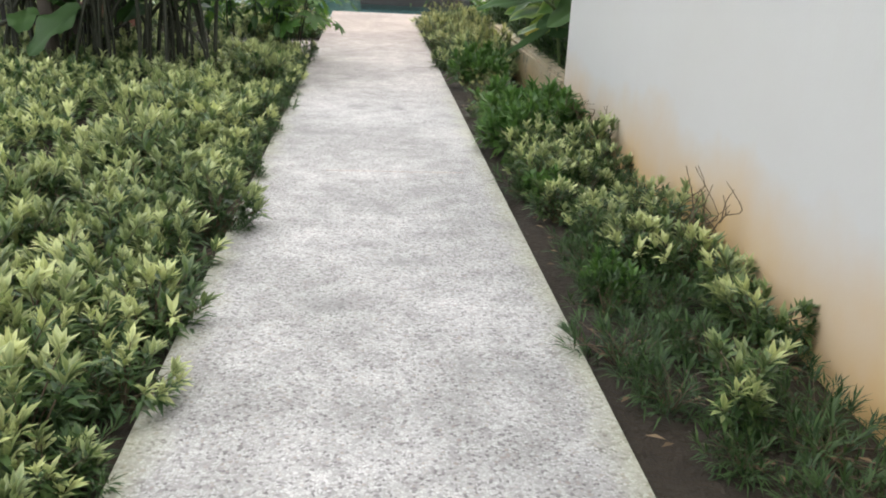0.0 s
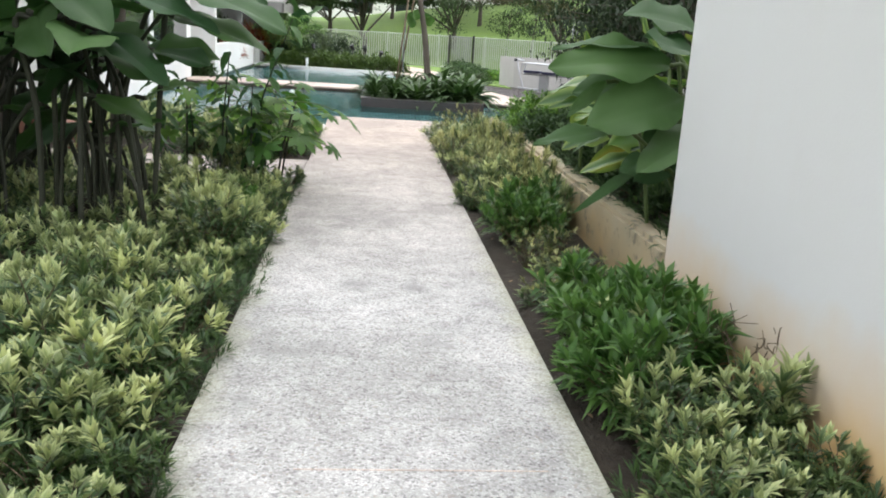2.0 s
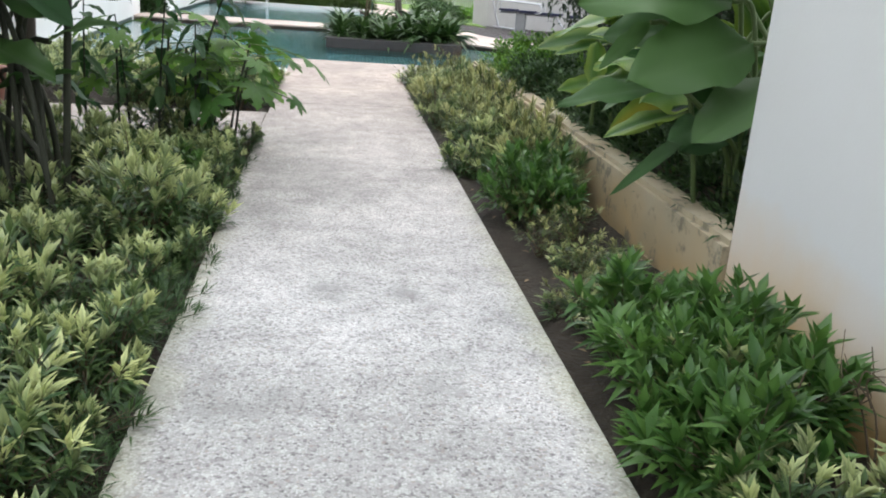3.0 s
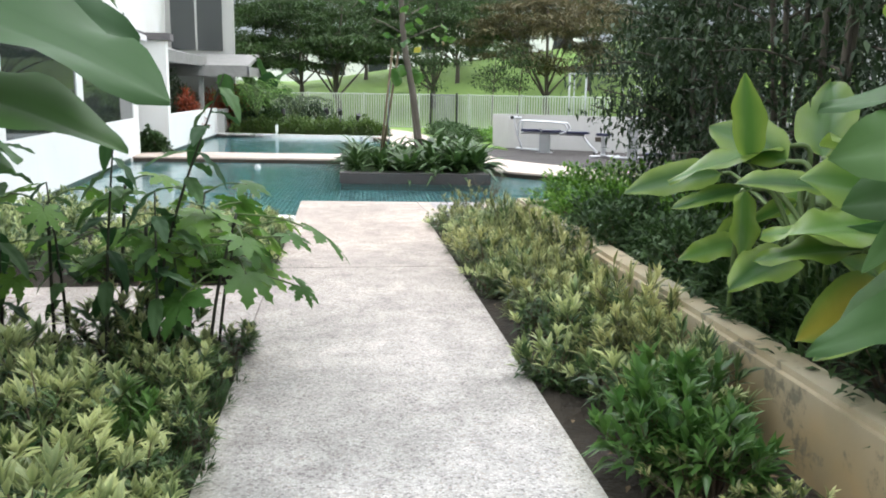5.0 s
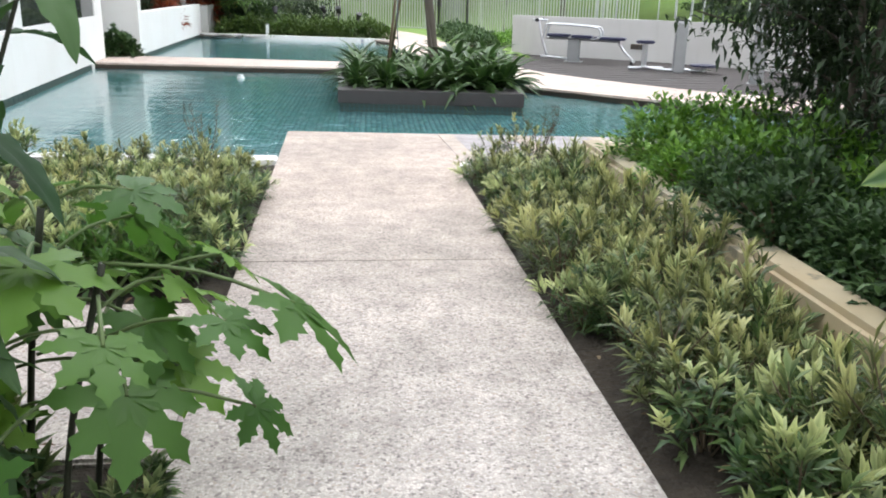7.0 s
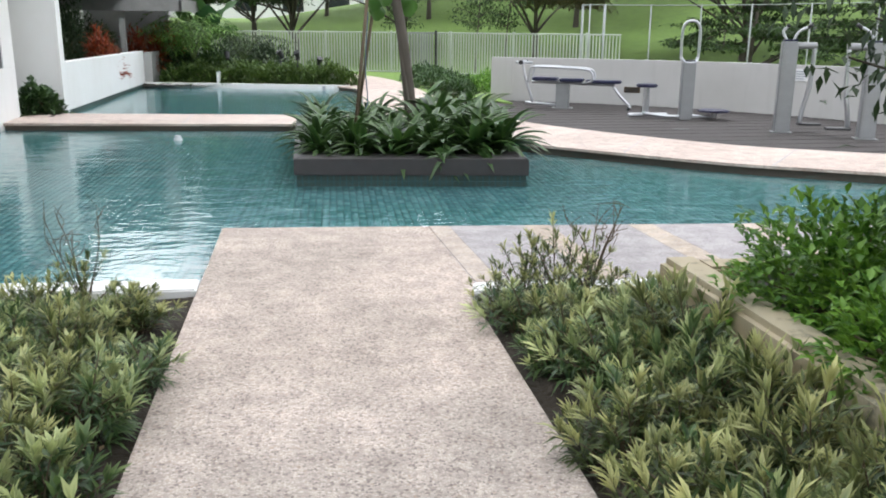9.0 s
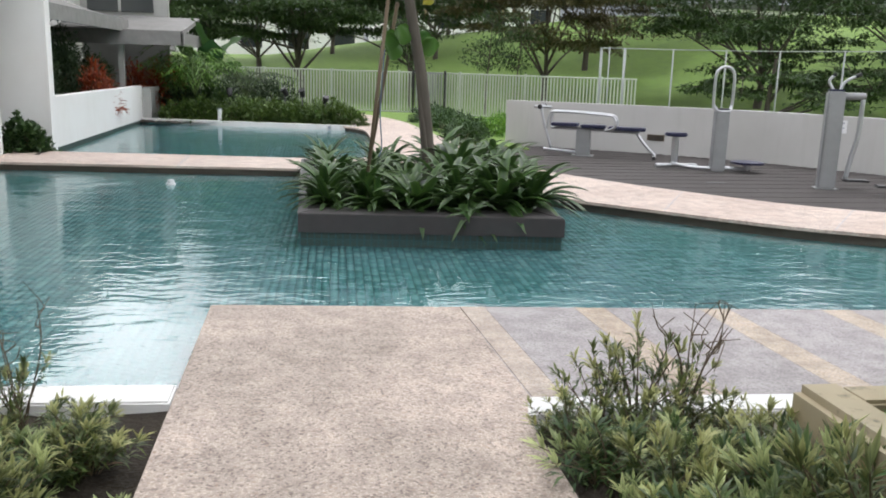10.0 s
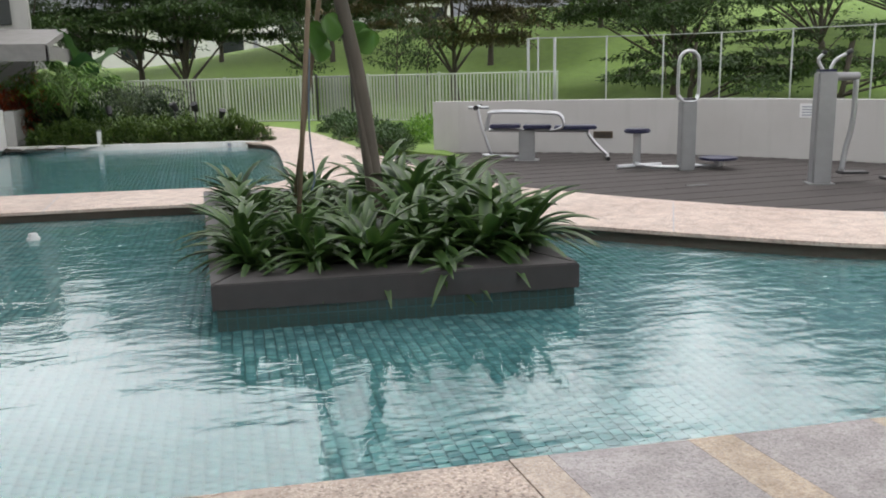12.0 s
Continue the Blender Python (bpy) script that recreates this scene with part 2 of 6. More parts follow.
VARIEG = leafy("variegated_leaf", (0.030, 0.076, 0.024), (0.13, 0.20, 0.058), (0.60, 0.64, 0.29), 0.42, 0.3)
OLIVE = leafy("olive_leaf", (0.036, 0.062, 0.018), (0.13, 0.165, 0.042), (0.56, 0.55, 0.23), 0.42, 0.3)
UNDER = leafy("undergrowth_and_shaded_hedge_leaf", (0.022, 0.055, 0.016), (0.07, 0.13, 0.034), None, 0.55, 0.25)
BRIGHT = leafy("bright_leaf", (0.055, 0.135, 0.028), (0.13, 0.245, 0.05), None, 0.4, 0.4)
DARKLEAF = leafy("dark_leaf", (0.016, 0.036, 0.014), (0.045, 0.075, 0.026), None, 0.6, 0.25)
HEDGE = leafy("hedge_leaf", (0.045, 0.13, 0.013), (0.20, 0.37, 0.045), None, 0.42, 0.35)
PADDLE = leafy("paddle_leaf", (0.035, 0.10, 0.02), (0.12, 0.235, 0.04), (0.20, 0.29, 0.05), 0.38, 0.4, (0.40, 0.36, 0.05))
# darker copy of the paddle leaf: the backlit, shaded look is in its colour
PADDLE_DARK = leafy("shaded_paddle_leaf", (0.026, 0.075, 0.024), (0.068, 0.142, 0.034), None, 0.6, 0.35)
PAPAYA = leafy("papaya_leaf", (0.052, 0.14, 0.018), (0.15, 0.29, 0.03), None, 0.55, 0.42)
STRAP = leafy("strap_leaf", (0.012, 0.038, 0.010), (0.045, 0.10, 0.022), (0.09, 0.16, 0.038), 0.42, 0.2)
TREELEAF = leafy("tree_leaf", (0.026, 0.053, 0.016), (0.072, 0.122, 0.034), None, 0.6, 0.4)
TREELEAF_WARM = leafy("dry_tree_leaf", (0.07, 0.075, 0.03), (0.17, 0.13, 0.06), None, 0.6, 0.3)
FARHEDGE = leafy("garden_hedge_leaf", (0.04, 0.08, 0.014), (0.13, 0.20, 0.04), None, 0.5, 0.3)
REDLEAF = leafy("red_leaf", (0.20, 0.03, 0.02), (0.42, 0.10, 0.03), None, 0.5, 0.3)

# ---- mesh tools ----


def fast_mesh(name, co, quads=None, tris=None, rim=None):
    """A mesh from arrays of places and faces."""
    me = bpy.data.meshes.new(name)
    co = np.asarray(co, dtype=np.float32).reshape(-1, 3)
    me.vertices.add(len(co))
    me.vertices.foreach_set("co", co.ravel())
    sets = [(np.asarray(f, dtype=np.int32).reshape(-1, w), w) for f, w in ((quads, 4), (tris, 3)) if f is not None and len(f)]
    loops = np.concatenate([f.ravel() for f, w in sets])
    starts, at = [], 0
    for f, w in sets:
        starts.append(at + np.arange(len(f)) * w)
        at += f.size
    me.loops.add(len(loops))
    me.loops.foreach_set("vertex_index", loops)
    starts = np.concatenate(starts).astype(np.int32)
    me.polygons.add(len(starts))
    me.polygons.foreach_set("loop_start", starts)
    me.update(calc_edges=True)
    if rim is not None:
        me.attributes.new("rim", "FLOAT", "POINT").data.foreach_set("value", np.asarray(rim, dtype=np.float32))
    me.validate()
    return me


def put(name, me, material, parent=None, label="", at=None):
    """Links a mesh as one object, under a thing or by itself."""
    if not me.materials:
        me.materials.append(material)
    ob = new(name, me)
    if parent is not None:
        ob.parent = parent
    if at is not None:
        ob.matrix_basis = at
    if label:
        ob["label"] = label
    return ob


def part(name, bm, material, parent=None, label="", smooth=False, at=None):
    me = bpy.data.meshes.new(name)
    for f in bm.faces:
        f.smooth = smooth
    bm.to_mesh(me)
    bm.free()
    return put(name, me, material, parent, label, at)


def slab(poly, z0, z1, bevel=0.0):
    """A prism over a polygon of the plan."""
    bm = bmesh.new()
    low = [bm.verts.new((x, y, z0)) for x, y in poly]
    top = [bm.verts.new((x, y, z1)) for x, y in poly]
    n = len(poly)
    bm.faces.new(low[::-1])
    cap = bm.faces.new(top)
    for i in range(n):
        bm.faces.new((low[i], low[(i + 1) % n], top[(i + 1) % n], top[i]))
    bmesh.ops.recalc_face_normals(bm, faces=bm.faces)
    if bevel:
        bmesh.ops.bevel(bm, geom=list(cap.edges), offset=bevel, segments=2, affect="EDGES")
    return bm


def box(x0, x1, y0, y1, z0, z1, bevel=0.0):
    bm = slab([(x0, y0), (x1, y0), (x1, y1), (x0, y1)], z0, z1)
    if bevel:
        bmesh.ops.bevel(bm, geom=bm.edges[:], offset=bevel, segments=2, affect="EDGES")
    return bm


def tube_arrays(points, radii, sides=6, base=0):
    """Places and quads of a tube along points."""
    pts = np.asarray(points, float)
    n = len(pts)
    d = np.gradient(pts, axis=0)
    d /= np.linalg.norm(d, axis=1, keepdims=True) + 1e-9
    ref = np.array([0.31, 0.95, 0.05]) if abs(d[:, 1]).mean() < 0.8 else np.array([1.0, 0.05, 0.1])
    u = np.cross(d, ref)
    u /= np.linalg.norm(u, axis=1, keepdims=True) + 1e-9
    v = np.cross(d, u)
    a = np.arange(sides) * 2 * np.pi / sides
    r = np.broadcast_to(np.asarray(radii, float), (n,))[:, None, None]
    co = pts[:, None] + r * (u[:, None] * np.cos(a)[None, :, None] + v[:, None] * np.sin(a)[None, :, None])
    i, j = np.meshgrid(np.arange(n - 1), np.arange(sides), indexing="ij")
    j2 = (j + 1) % sides
    q = np.stack([i * sides + j, i * sides + j2, (i + 1) * sides + j2, (i + 1) * sides + j], -1).reshape(-1, 4) + base
    return co.reshape(-1, 3), q


def tubes(name, runs, sides=6):
    """One mesh of several tubes; runs: (points, radii)."""
    cos, qs, base = [], [], 0
    for pts, rad in runs:
        c, q = tube_arrays(pts, rad, sides, base)
        cos.append(c), qs.append(q)
        base += len(c)
    me = fast_mesh(name, np.concatenate(cos), np.concatenate(qs))
    me.polygons.foreach_set("use_smooth", np.ones(len(me.polygons), bool))
    return me


def arc(points, n=10):
    """A smooth line through a few points (Catmull-Rom)."""
    p = [np.asarray(q, float) for q in points]
    p = [2 * p[0] - p[1]] + p + [2 * p[-1] - p[-2]]
    out = []
    for a, b, c, d in zip(p, p[1:], p[2:], p[3:]):
        for t in np.arange(n) / n:
            out.append(0.5 * (2 * b + (c - a) * t + (2 * a - 5 * b + 4 * c - d) * t ** 2 + (3 * b - a - 3 * c + d) * t ** 3))
    return np.array(out + [p[-2]])


def pipe(name, points, r, material, parent, label="", n=8, sides=8, smooth=True):
    pts = arc(points, n) if smooth and len(points) > 2 else np.asarray(points, float)
    c, q = tube_arrays(pts, r, sides)
    k_ = len(c)
    caps = [[*range(sides)][::-1], [*range(k_ - sides, k_)]]
    me = bpy.data.meshes.new(name)
    me.from_pydata(c.tolist(), [], q.tolist() + caps)
    me.polygons.foreach_set("use_smooth", np.array([True] * len(q) + [False, False]))
    return put(name, me, material, parent, label)


def unit(v):
    return v / (np.linalg.norm(v, axis=-1, keepdims=True) + 1e-9)


def leaf_arrays(pos, way, length, width, droop=0.25, fold=0.25):
    """Folded lance leaves, five corners each: places, triangles and the rim value."""
    n = len(pos)
    way = unit(way)
    side = unit(np.cross(way, np.array([0.0, 0.0, 1.0])) + 1e-4)
    nor = np.cross(side, way)
    L, W = np.asarray(length).reshape(-1, 1) * np.ones((n, 1)), np.asarray(width).reshape(-1, 1) * np.ones((n, 1))
    mid = pos + way * L * 0.5
    tip = pos + way * L - nor * L * droop
    lf, rt = mid + side * W * 0.5 + nor * W * fold, mid - side * W * 0.5 + nor * W * fold
    co = np.stack([pos, mid, lf, rt, tip], 1).reshape(-1, 3)
    f = np.array([[0, 1, 2], [0, 3, 1], [2, 1, 4], [1, 3, 4]])
    tri = (np.arange(n)[:, None, None] * 5 + f[None]).reshape(-1, 3)
    rim = np.tile(np.array([0.1, 0.25, 1.0, 1.0, 0.9], np.float32), n)
    return co, tri, rim


def leaf_mesh(name, *sets):
    cos, tris, rims, base = [], [], [], 0
    for c, t, r in sets:
        cos.append(c), tris.append(t + base), rims.append(r)
        base += len(c)
    return fast_mesh(name, np.concatenate(cos), None, np.concatenate(tris), np.concatenate(rims))


def ball(rng, n):
    return unit(rng.normal(size=(n, 3)))


# ---- the plan ----
PATH_W = 0.75
END_L, END_R = (-0.75, 17.0), (4.4, 16.55)


def xy_arc(points, n=8):
    return [(float(a), float(b)) for a, b in arc(points, n)]


COPE_NEAR = xy_arc([(-4.72, 24.66), (-2.4, 24.42), (-0.3, 24.18), (0.9, 23.75), (1.9, 22.75), (2.75, 21.6), (3.65, 20.66), (4.55, 19.8), (5.3, 19.3), (6.6, 18.6), (8.6, 18.0)])
STRIP_FAR = xy_arc([(-4.72, 26.25), (-2.4, 25.95), (-0.3, 25.65), (0.55, 25.55)])
POOL_TWO_RIGHT = xy_arc([(0.55, 25.55), (0.92, 26.2), (1.0, 27.6), (1.08, 29.0), (1.16, 30.8), (1.1, 32.2), (0.7, 33.05)])
WALK_RIGHT = xy_arc([(0.3, 41.0), (1.6, 38.6), (2.35, 36.0), (2.62, 32.5), (2.75, 29.0), (2.95, 26.5), (3.35, 24.4), (3.75, 23.5), (4.5, 22.35), (5.4, 21.25), (6.2, 20.65), (7.6, 19.9), (9.4, 19.3)])
CURVED_WALL = xy_arc([(4.33, 29.05), (5.5, 28.4), (6.7, 27.6), (7.8, 26.55), (8.7, 25.4), (9.4, 24.2), (10.2, 22.2), (10.6, 20.0)])


def ground_height(x, y):
    """The land: level round the pools, rising to a grassy hill behind the fence."""
    local = -1.6
    rise = np.clip((y - 41 + 0.55 * np.clip(x - 6, 0, 40)) / 44.0, 0, 1)
    rise = rise * rise * (3 - 2 * rise)
    high = 2.2 + 3.6 * np.clip((x + 4) / 26.0, 0, 1)
    hill = -0.1 + rise * high
    near = np.maximum(np.maximum(x - 11.0, -13.0 - x), np.maximum(y - 37.0, -9.0 - y))
    s = np.clip(near / 1.5, 0, 1)
    return local * (1 - s) + hill * s


axis_x = np.concatenate([np.linspace(-2500, -90, 9), np.linspace(-80, 120, 161), np.linspace(140, 2500, 9)])
axis_y = np.concatenate([np.linspace(-2500, -40, 9), np.linspace(-30, 150, 145), np.linspace(170, 3500, 9)])
gx, gy = np.meshgrid(axis_x, axis_y, indexing="ij")
gz = ground_height(gx, gy) + 0.12 * np.sin(gx * 0.31) * np.cos(gy * 0.23) * (gy > 45)
nx, ny = gx.shape
ii, jj = np.meshgrid(np.arange(nx - 1), np.arange(ny - 1), indexing="ij")
gq = np.stack([ii * ny + jj, (ii + 1) * ny + jj, (ii + 1) * ny + jj + 1, ii * ny + jj + 1], -1).reshape(-1, 4)
ground = put("ground", fast_mesh("ground", np.stack([gx, gy, gz], -1), gq), GRASS)
ground.data.polygons.foreach_set("use_smooth", np.ones(len(ground.data.polygons), bool))
tagged(ground, "mown green grass slope rising behind the fence", "ground", kind="structure")

# footpath, with one saw-cut joint
bm = slab([(-PATH_W, -6), (PATH_W, -6), (PATH_W, 12.7393), (-PATH_W, 12.7393)], -0.5, 0.0, 0.006)
footpath = part("footpath", bm, PATH_MAT)
tagged(footpath, "pale washed-pebble concrete garden footpath with grey stains", "path", kind="structure")
part("path_slab", slab([(-PATH_W, 12.7407), (PATH_W, 12.7407), (PATH_W, 15.19), (0.82, 15.385), (0.752, 16.87), (-PATH_W, 17.0)], -0.5, 0.0, 0.004), PATH_MAT, footpath)
tagged(part("side_path", slab([(-9, 10.78), (-PATH_W - 0.003, 10.78), (-PATH_W - 0.003, 12.15), (-9, 12.2)], -0.5, -0.004, 0.012), PATH_MAT), "pale washed-pebble side path crossing the planting bed", "path", kind="structure")

# a thin pale crack across the path
part("crack", box(-0.32, 0.56, 5.299, 5.3045, -0.002, 0.002), COPE_MAT, footpath, "thin pale mortar line")

# striped paving beside the path's end
paving = tagged(part("paving", slab([(0.76, 15.25), (4.4, 15.05), (4.4, 16.5), (0.77, 16.80)], -0.5, -0.003), MAUVE_MAT), "paving of mauve and ochre pebble slabs beside the pool", "paving", kind="structure")


def edge_y(x):
    return 17.0 - 0.085 * (x + 0.75)


xs = 0.755
for w, m_ in ((0.15, PEACH_MAT), (0.56, MAUVE_MAT), (0.19, OCHRE_MAT), (0.60, MAUVE_MAT), (0.19, OCHRE_MAT), (0.60, MAUVE_MAT), (0.19, OCHRE_MAT), (0.60, MAUVE_MAT)):
    part("slab", slab([(xs + 0.07, 15.43 - 0.05 * xs), (xs + w + 0.069, 15.43 - 0.05 * (xs + w)), (xs + w - 0.001, edge_y(xs + w)), (xs, edge_y(xs))], -0.3, 0.001, 0.0006), m_, paving)
    xs += w

# white kerbs that hold the beds against the pool
tagged(part("kerb_west", slab([(-4.2, 15.62), (-0.753, 15.45), (-0.753, 15.66), (-4.2, 15.84)], -0.9, 0.01, 0.01), WALL_MAT), "white painted kerb between the bed and the pool", "kerb", kind="structure")
tagged(part("kerb_east", slab([(0.753, 15.20), (4.4, 15.0), (4.4, 15.19), (0.80, 15.38)], -0.6, 0.012, 0.01), WALL_MAT), "white painted kerb between the bed and the paving", "kerb", kind="structure")

# soil of the beds
def soil_bed(name, x0, x1, y0, y1, z, label):
    nx_, ny_ = max(2, int((x1 - x0) / 0.12)), max(2, int((y1 - y0) / 0.12))
    X, Y = np.meshgrid(np.linspace(x0, x1, nx_), np.linspace(y0, y1, ny_), indexing="ij")
    Z = z + 0.025 * np.sin(X * 9.1 + Y * 3.0) * np.cos(Y * 7.3) + 0.012 * np.sin(X * 31 + 1.7 * Y)
    I, J = np.meshgrid(np.arange(nx_ - 1), np.arange(ny_ - 1), indexing="ij")
    Q = np.stack([I * ny_ + J, (I + 1) * ny_ + J, (I + 1) * ny_ + J + 1, I * ny_ + J + 1], -1).reshape(-1, 4)
    return tagged(put(name, fast_mesh(name, np.stack([X, Y, Z], -1), Q), SOIL), label, "soil", kind="structure")


soil_bed("bed_west", -9.0, -0.74, -6, 10.8, -0.05, "dark bare soil of the planting bed")
soil_bed("bed_pool", -9.0, -0.74, 12.1, 15.7, -0.05, "dark bare soil of the planting bed")
soil_bed("bed_east", 0.74, 1.65, -6, 15.3, -0.05, "dark bare soil of the narrow planting bed")
soil_bed("bed_raised", 1.75, 6.0, 7.0, 14.55, 0.26, "dark soil of the raised planting bed")

# right-hand building and the low retaining wall in line with it
tagged(part("wall_building", box(1.62, 7.0, -6, 7.27, -0.5, 5.2, 0.01), WALL_STAINED), "tall white rendered wall with earth-stained foot", "wall", kind="structure")
bm = box(1.59, 1.785, 7.274, 14.62, -0.5, 0.335)
bmesh.ops.bevel(bm, geom=[e for e in bm.edges if min(v.co.z for v in e.verts) > 0.3 and abs(e.verts[0].co.x - e.verts[1].co.x) < 0.01], offset=0.03, segments=6, affect="EDGES")
low = part("wall_low", bm, LOW_MAT)
tagged(low, "low rendered retaining wall, weathered and mossy on top", "wall", kind="structure")
tagged(part("wall_low_end", box(1.793, 6.0, 14.5, 14.66, -0.5, 0.31, 0.015), LOW_MAT), "low rendered wall closing the raised bed", "wall", kind="structure")
tagged(part("wall_concrete", box(3.65, 3.8, 7.3, 14.48, -0.5, 0.9, 0.01), CONC_MAT), "bare grey concrete boundary wall", "wall", kind="structure")

# coping between and round the pools, and the walk to the gate
cope_poly = COPE_NEAR + [(9.4, 19.3)] + WALK_RIGHT[::-1][1:] + [(-0.9, 41.2), (0.5, 38.4), (1.0, 36.0), (0.9, 33.3)] + POOL_TWO_RIGHT[::-1] + STRIP_FAR[::-1][1:]


def cut_poly(poly, z0, z1):
    bm_ = bmesh.new()
    vs = [bm_.verts.new((x, y, z1)) for x, y in poly]
    es = [bm_.edges.new((vs[i], vs[(i + 1) % len(vs)])) for i in range(len(vs))]
    bmesh.ops.triangle_fill(bm_, edges=es, use_beauty=True)
    bmesh.ops.recalc_face_normals(bm_, faces=bm_.faces)
    if sum(f.normal.z for f in bm_.faces) < 0:
        bmesh.ops.reverse_faces(bm_, faces=bm_.faces)
    ext = bmesh.ops.extrude_face_region(bm_, geom=bm_.faces[:])
    bmesh.ops.translate(bm_, verts=[g_ for g_ in ext["geom"] if isinstance(g_, bmesh.types.BMVert)], vec=(0, 0, z0 - z1))
    bmesh.ops.recalc_face_normals(bm_, faces=bm_.faces)
    return bm_


coping = tagged(part("coping", cut_poly(cope_poly, COPE_Z - 0.035, COPE_Z), COPE_MAT), "pinkish washed-pebble coping and walkway round the pools", "coping", kind="structure")
inner = [(x + 0.02, y + 0.07) for x, y in COPE_NEAR] + cope_poly[len(COPE_NEAR):len(COPE_NEAR) + 1 + len(WALK_RIGHT) - 1 + 4] + [(x + 0.04, y) for x, y in POOL_TWO_RIGHT[::-1]] + [(x, y - 0.06) for x, y in STRIP_FAR[::-1][1:]]
# shows as a dark band that stands for the coping's shaded edge and underside
tagged(part("pool_wall", cut_poly(inner, -1.5, COPE_Z - 0.037), EDGE_STONE), "brown pool wall, coloured dark for the shade under the coping", "pool wall", kind="structure")

# water sheets
tagged(put("water_main", fast_mesh("water", [(-5.2, 15.64, WATER_Z), (9.0, 15.3, WATER_Z), (9.0, 20.0, WATER_Z), (4.2, 24.0, WATER_Z), (0.3, 25.0, WATER_Z), (-5.2, 25.5, WATER_Z)], None, [(0, 1, 2), (0, 2, 3), (0, 3, 4), (0, 4, 5)]), WATER), "clear turquoise swimming pool water with soft ripples", "water", kind="structure")
tagged(put("water_far", fast_mesh("water", [(-4.4, 25.9, WATER_Z), (1.4, 25.5, WATER_Z), (1.4, 33.2, WATER_Z), (-4.4, 34.55, WATER_Z)], [(0, 1, 2, 3)]), WATER), "clear turquoise water of the far pool", "water", kind="structure")
for nm in ("water_main", "water_far"):
    bpy.data.objects[nm].visible_shadow = False
POOL_Z = -0.36
basin = tagged(part("pool_basin", box(-5.3, 9.2, 15.3, 25.4, POOL_Z - 0.3, POOL_Z - 0.008), GROUT), "blue-green grout bed of the pool floor", "pool floor", kind="structure")
basin_far = tagged(part("pool_basin_far", box(-4.5, 1.5, 25.3, 34.6, POOL_Z - 0.3, POOL_Z - 0.008), GROUT), "blue-green grout bed of the far pool floor", "pool floor", kind="structure")
# ---- buildings on the pool's west side ----


def west_x(y):
    return -4.55 - 0.06 * (y - 22.5)


def west_poly(y0, y1, depth, out=0.0):
    return [(west_x(y0) + out, y0), (west_x(y1) + out, y1), (west_x(y1) - depth, y1), (west_x(y0) - depth, y0)]


house = new("house")
tagged(house, "white rendered pool house with dark louvred windows", "house")
part("wall", slab(west_poly(15.9, 25.7, 0.22), -1.4, 0.77, 0.008), WALL_MAT, house)
part("wall", slab(west_poly(25.06, 25.7, 0.22), 0.772, 2.05), WALL_MAT, house)
part("wall", slab(west_poly(20.2, 20.6, 0.22), 0.772, 2.05), WALL_MAT, house)
part("wall", slab(west_poly(15.9, 16.6, 0.22), 0.772, 2.05), WALL_MAT, house)
part("wall", slab([(-12, 15.9), (-4.4, 15.9), (-4.4, 16.1), (-12, 16.1)], -0.6, 2.498), WALL_MAT, house)
part("wall", slab([(-12, 25.5), (-4.98, 25.5), (-4.98, 25.7), (-12, 25.7)], -0.6, 2.498), WALL_MAT, house)
part("lintel", slab(west_poly(15.9, 25.7, 0.24, 0.02), 2.052, 2.42), ROOF_MAT, house, "grey lintel beam")
part("gutter", slab(west_poly(15.5, 25.9, 0.10, 0.22), 2.43, 2.56, 0.01), WHITE, house)
part("roof", slab([(-12.3, 15.3), (-4.0, 15.3), (-4.62, 26.0), (-12.3, 26.0)], 2.5, 2.64), ROOF_MAT, house)
part("upper_wall", box(-12, -5.3, 15.8, 25.6, 2.642, 9.0), WALL_MAT, house, "white upper storey")
for y0 in (17.2, 20.2, 23.0):
    part("upper_window", box(-5.298, -5.27, y0, y0 + 1.6, 4.0, 5.4, 0.004), GLASS, house)
for y0, y1 in ((16.6, 20.2), (20.6, 25.06)):
    win = part("window", slab(west_poly(y0, y1, 0.02, -0.12), 0.772, 2.05), GLASS, house)
    part("frame", slab(west_poly(y0, y0 + 0.07, 0.05, -0.09), 0.774, 2.048), BLACK, win)
    part("frame", slab(west_poly((y0 + y1) / 2, (y0 + y1) / 2 + 0.07, 0.05, -0.09), 0.774, 2.048), BLACK, win)
    part("frame", slab(west_poly(y1 - 0.34, y1 - 0.002, 0.05, -0.09), 0.774, 2.048), LOUVRE, win, "dark stone-clad jamb")
tagged(part("wall_pillar", slab([(-5.6, 26.62), (-4.28, 26.62), (-4.28, 26.9), (-5.6, 26.9)], -0.6, 2.5, 0.01), WALL_MAT), "tall white rendered end wall beside the far pool", "wall", kind="structure")
part("beam", slab([(-6.2, 26.5), (-4.15, 26.5), (-4.2, 27.2), (-6.2, 27.2)], 2.504, 2.66), ROOF_MAT, bpy.data.objects["wall_pillar"], "grey roof beam")
tagged(part("wall_pool_west", slab([(-4.5, 26.904), (-4.3, 26.904), (-4.3, 34.6), (-4.5, 34.6)], -1.4, 0.79, 0.01), WALL_MAT), "white rendered garden wall streaked with dirt", "wall", kind="structure")
tagged(part("wall_pool_north", slab([(-4.3, 34.62), (-4.1, 34.62), (-4.1, 38.5), (-4.3, 38.5)], -0.6, 0.75, 0.01), CONC_MAT), "grey weathered garden wall", "wall", kind="structure")
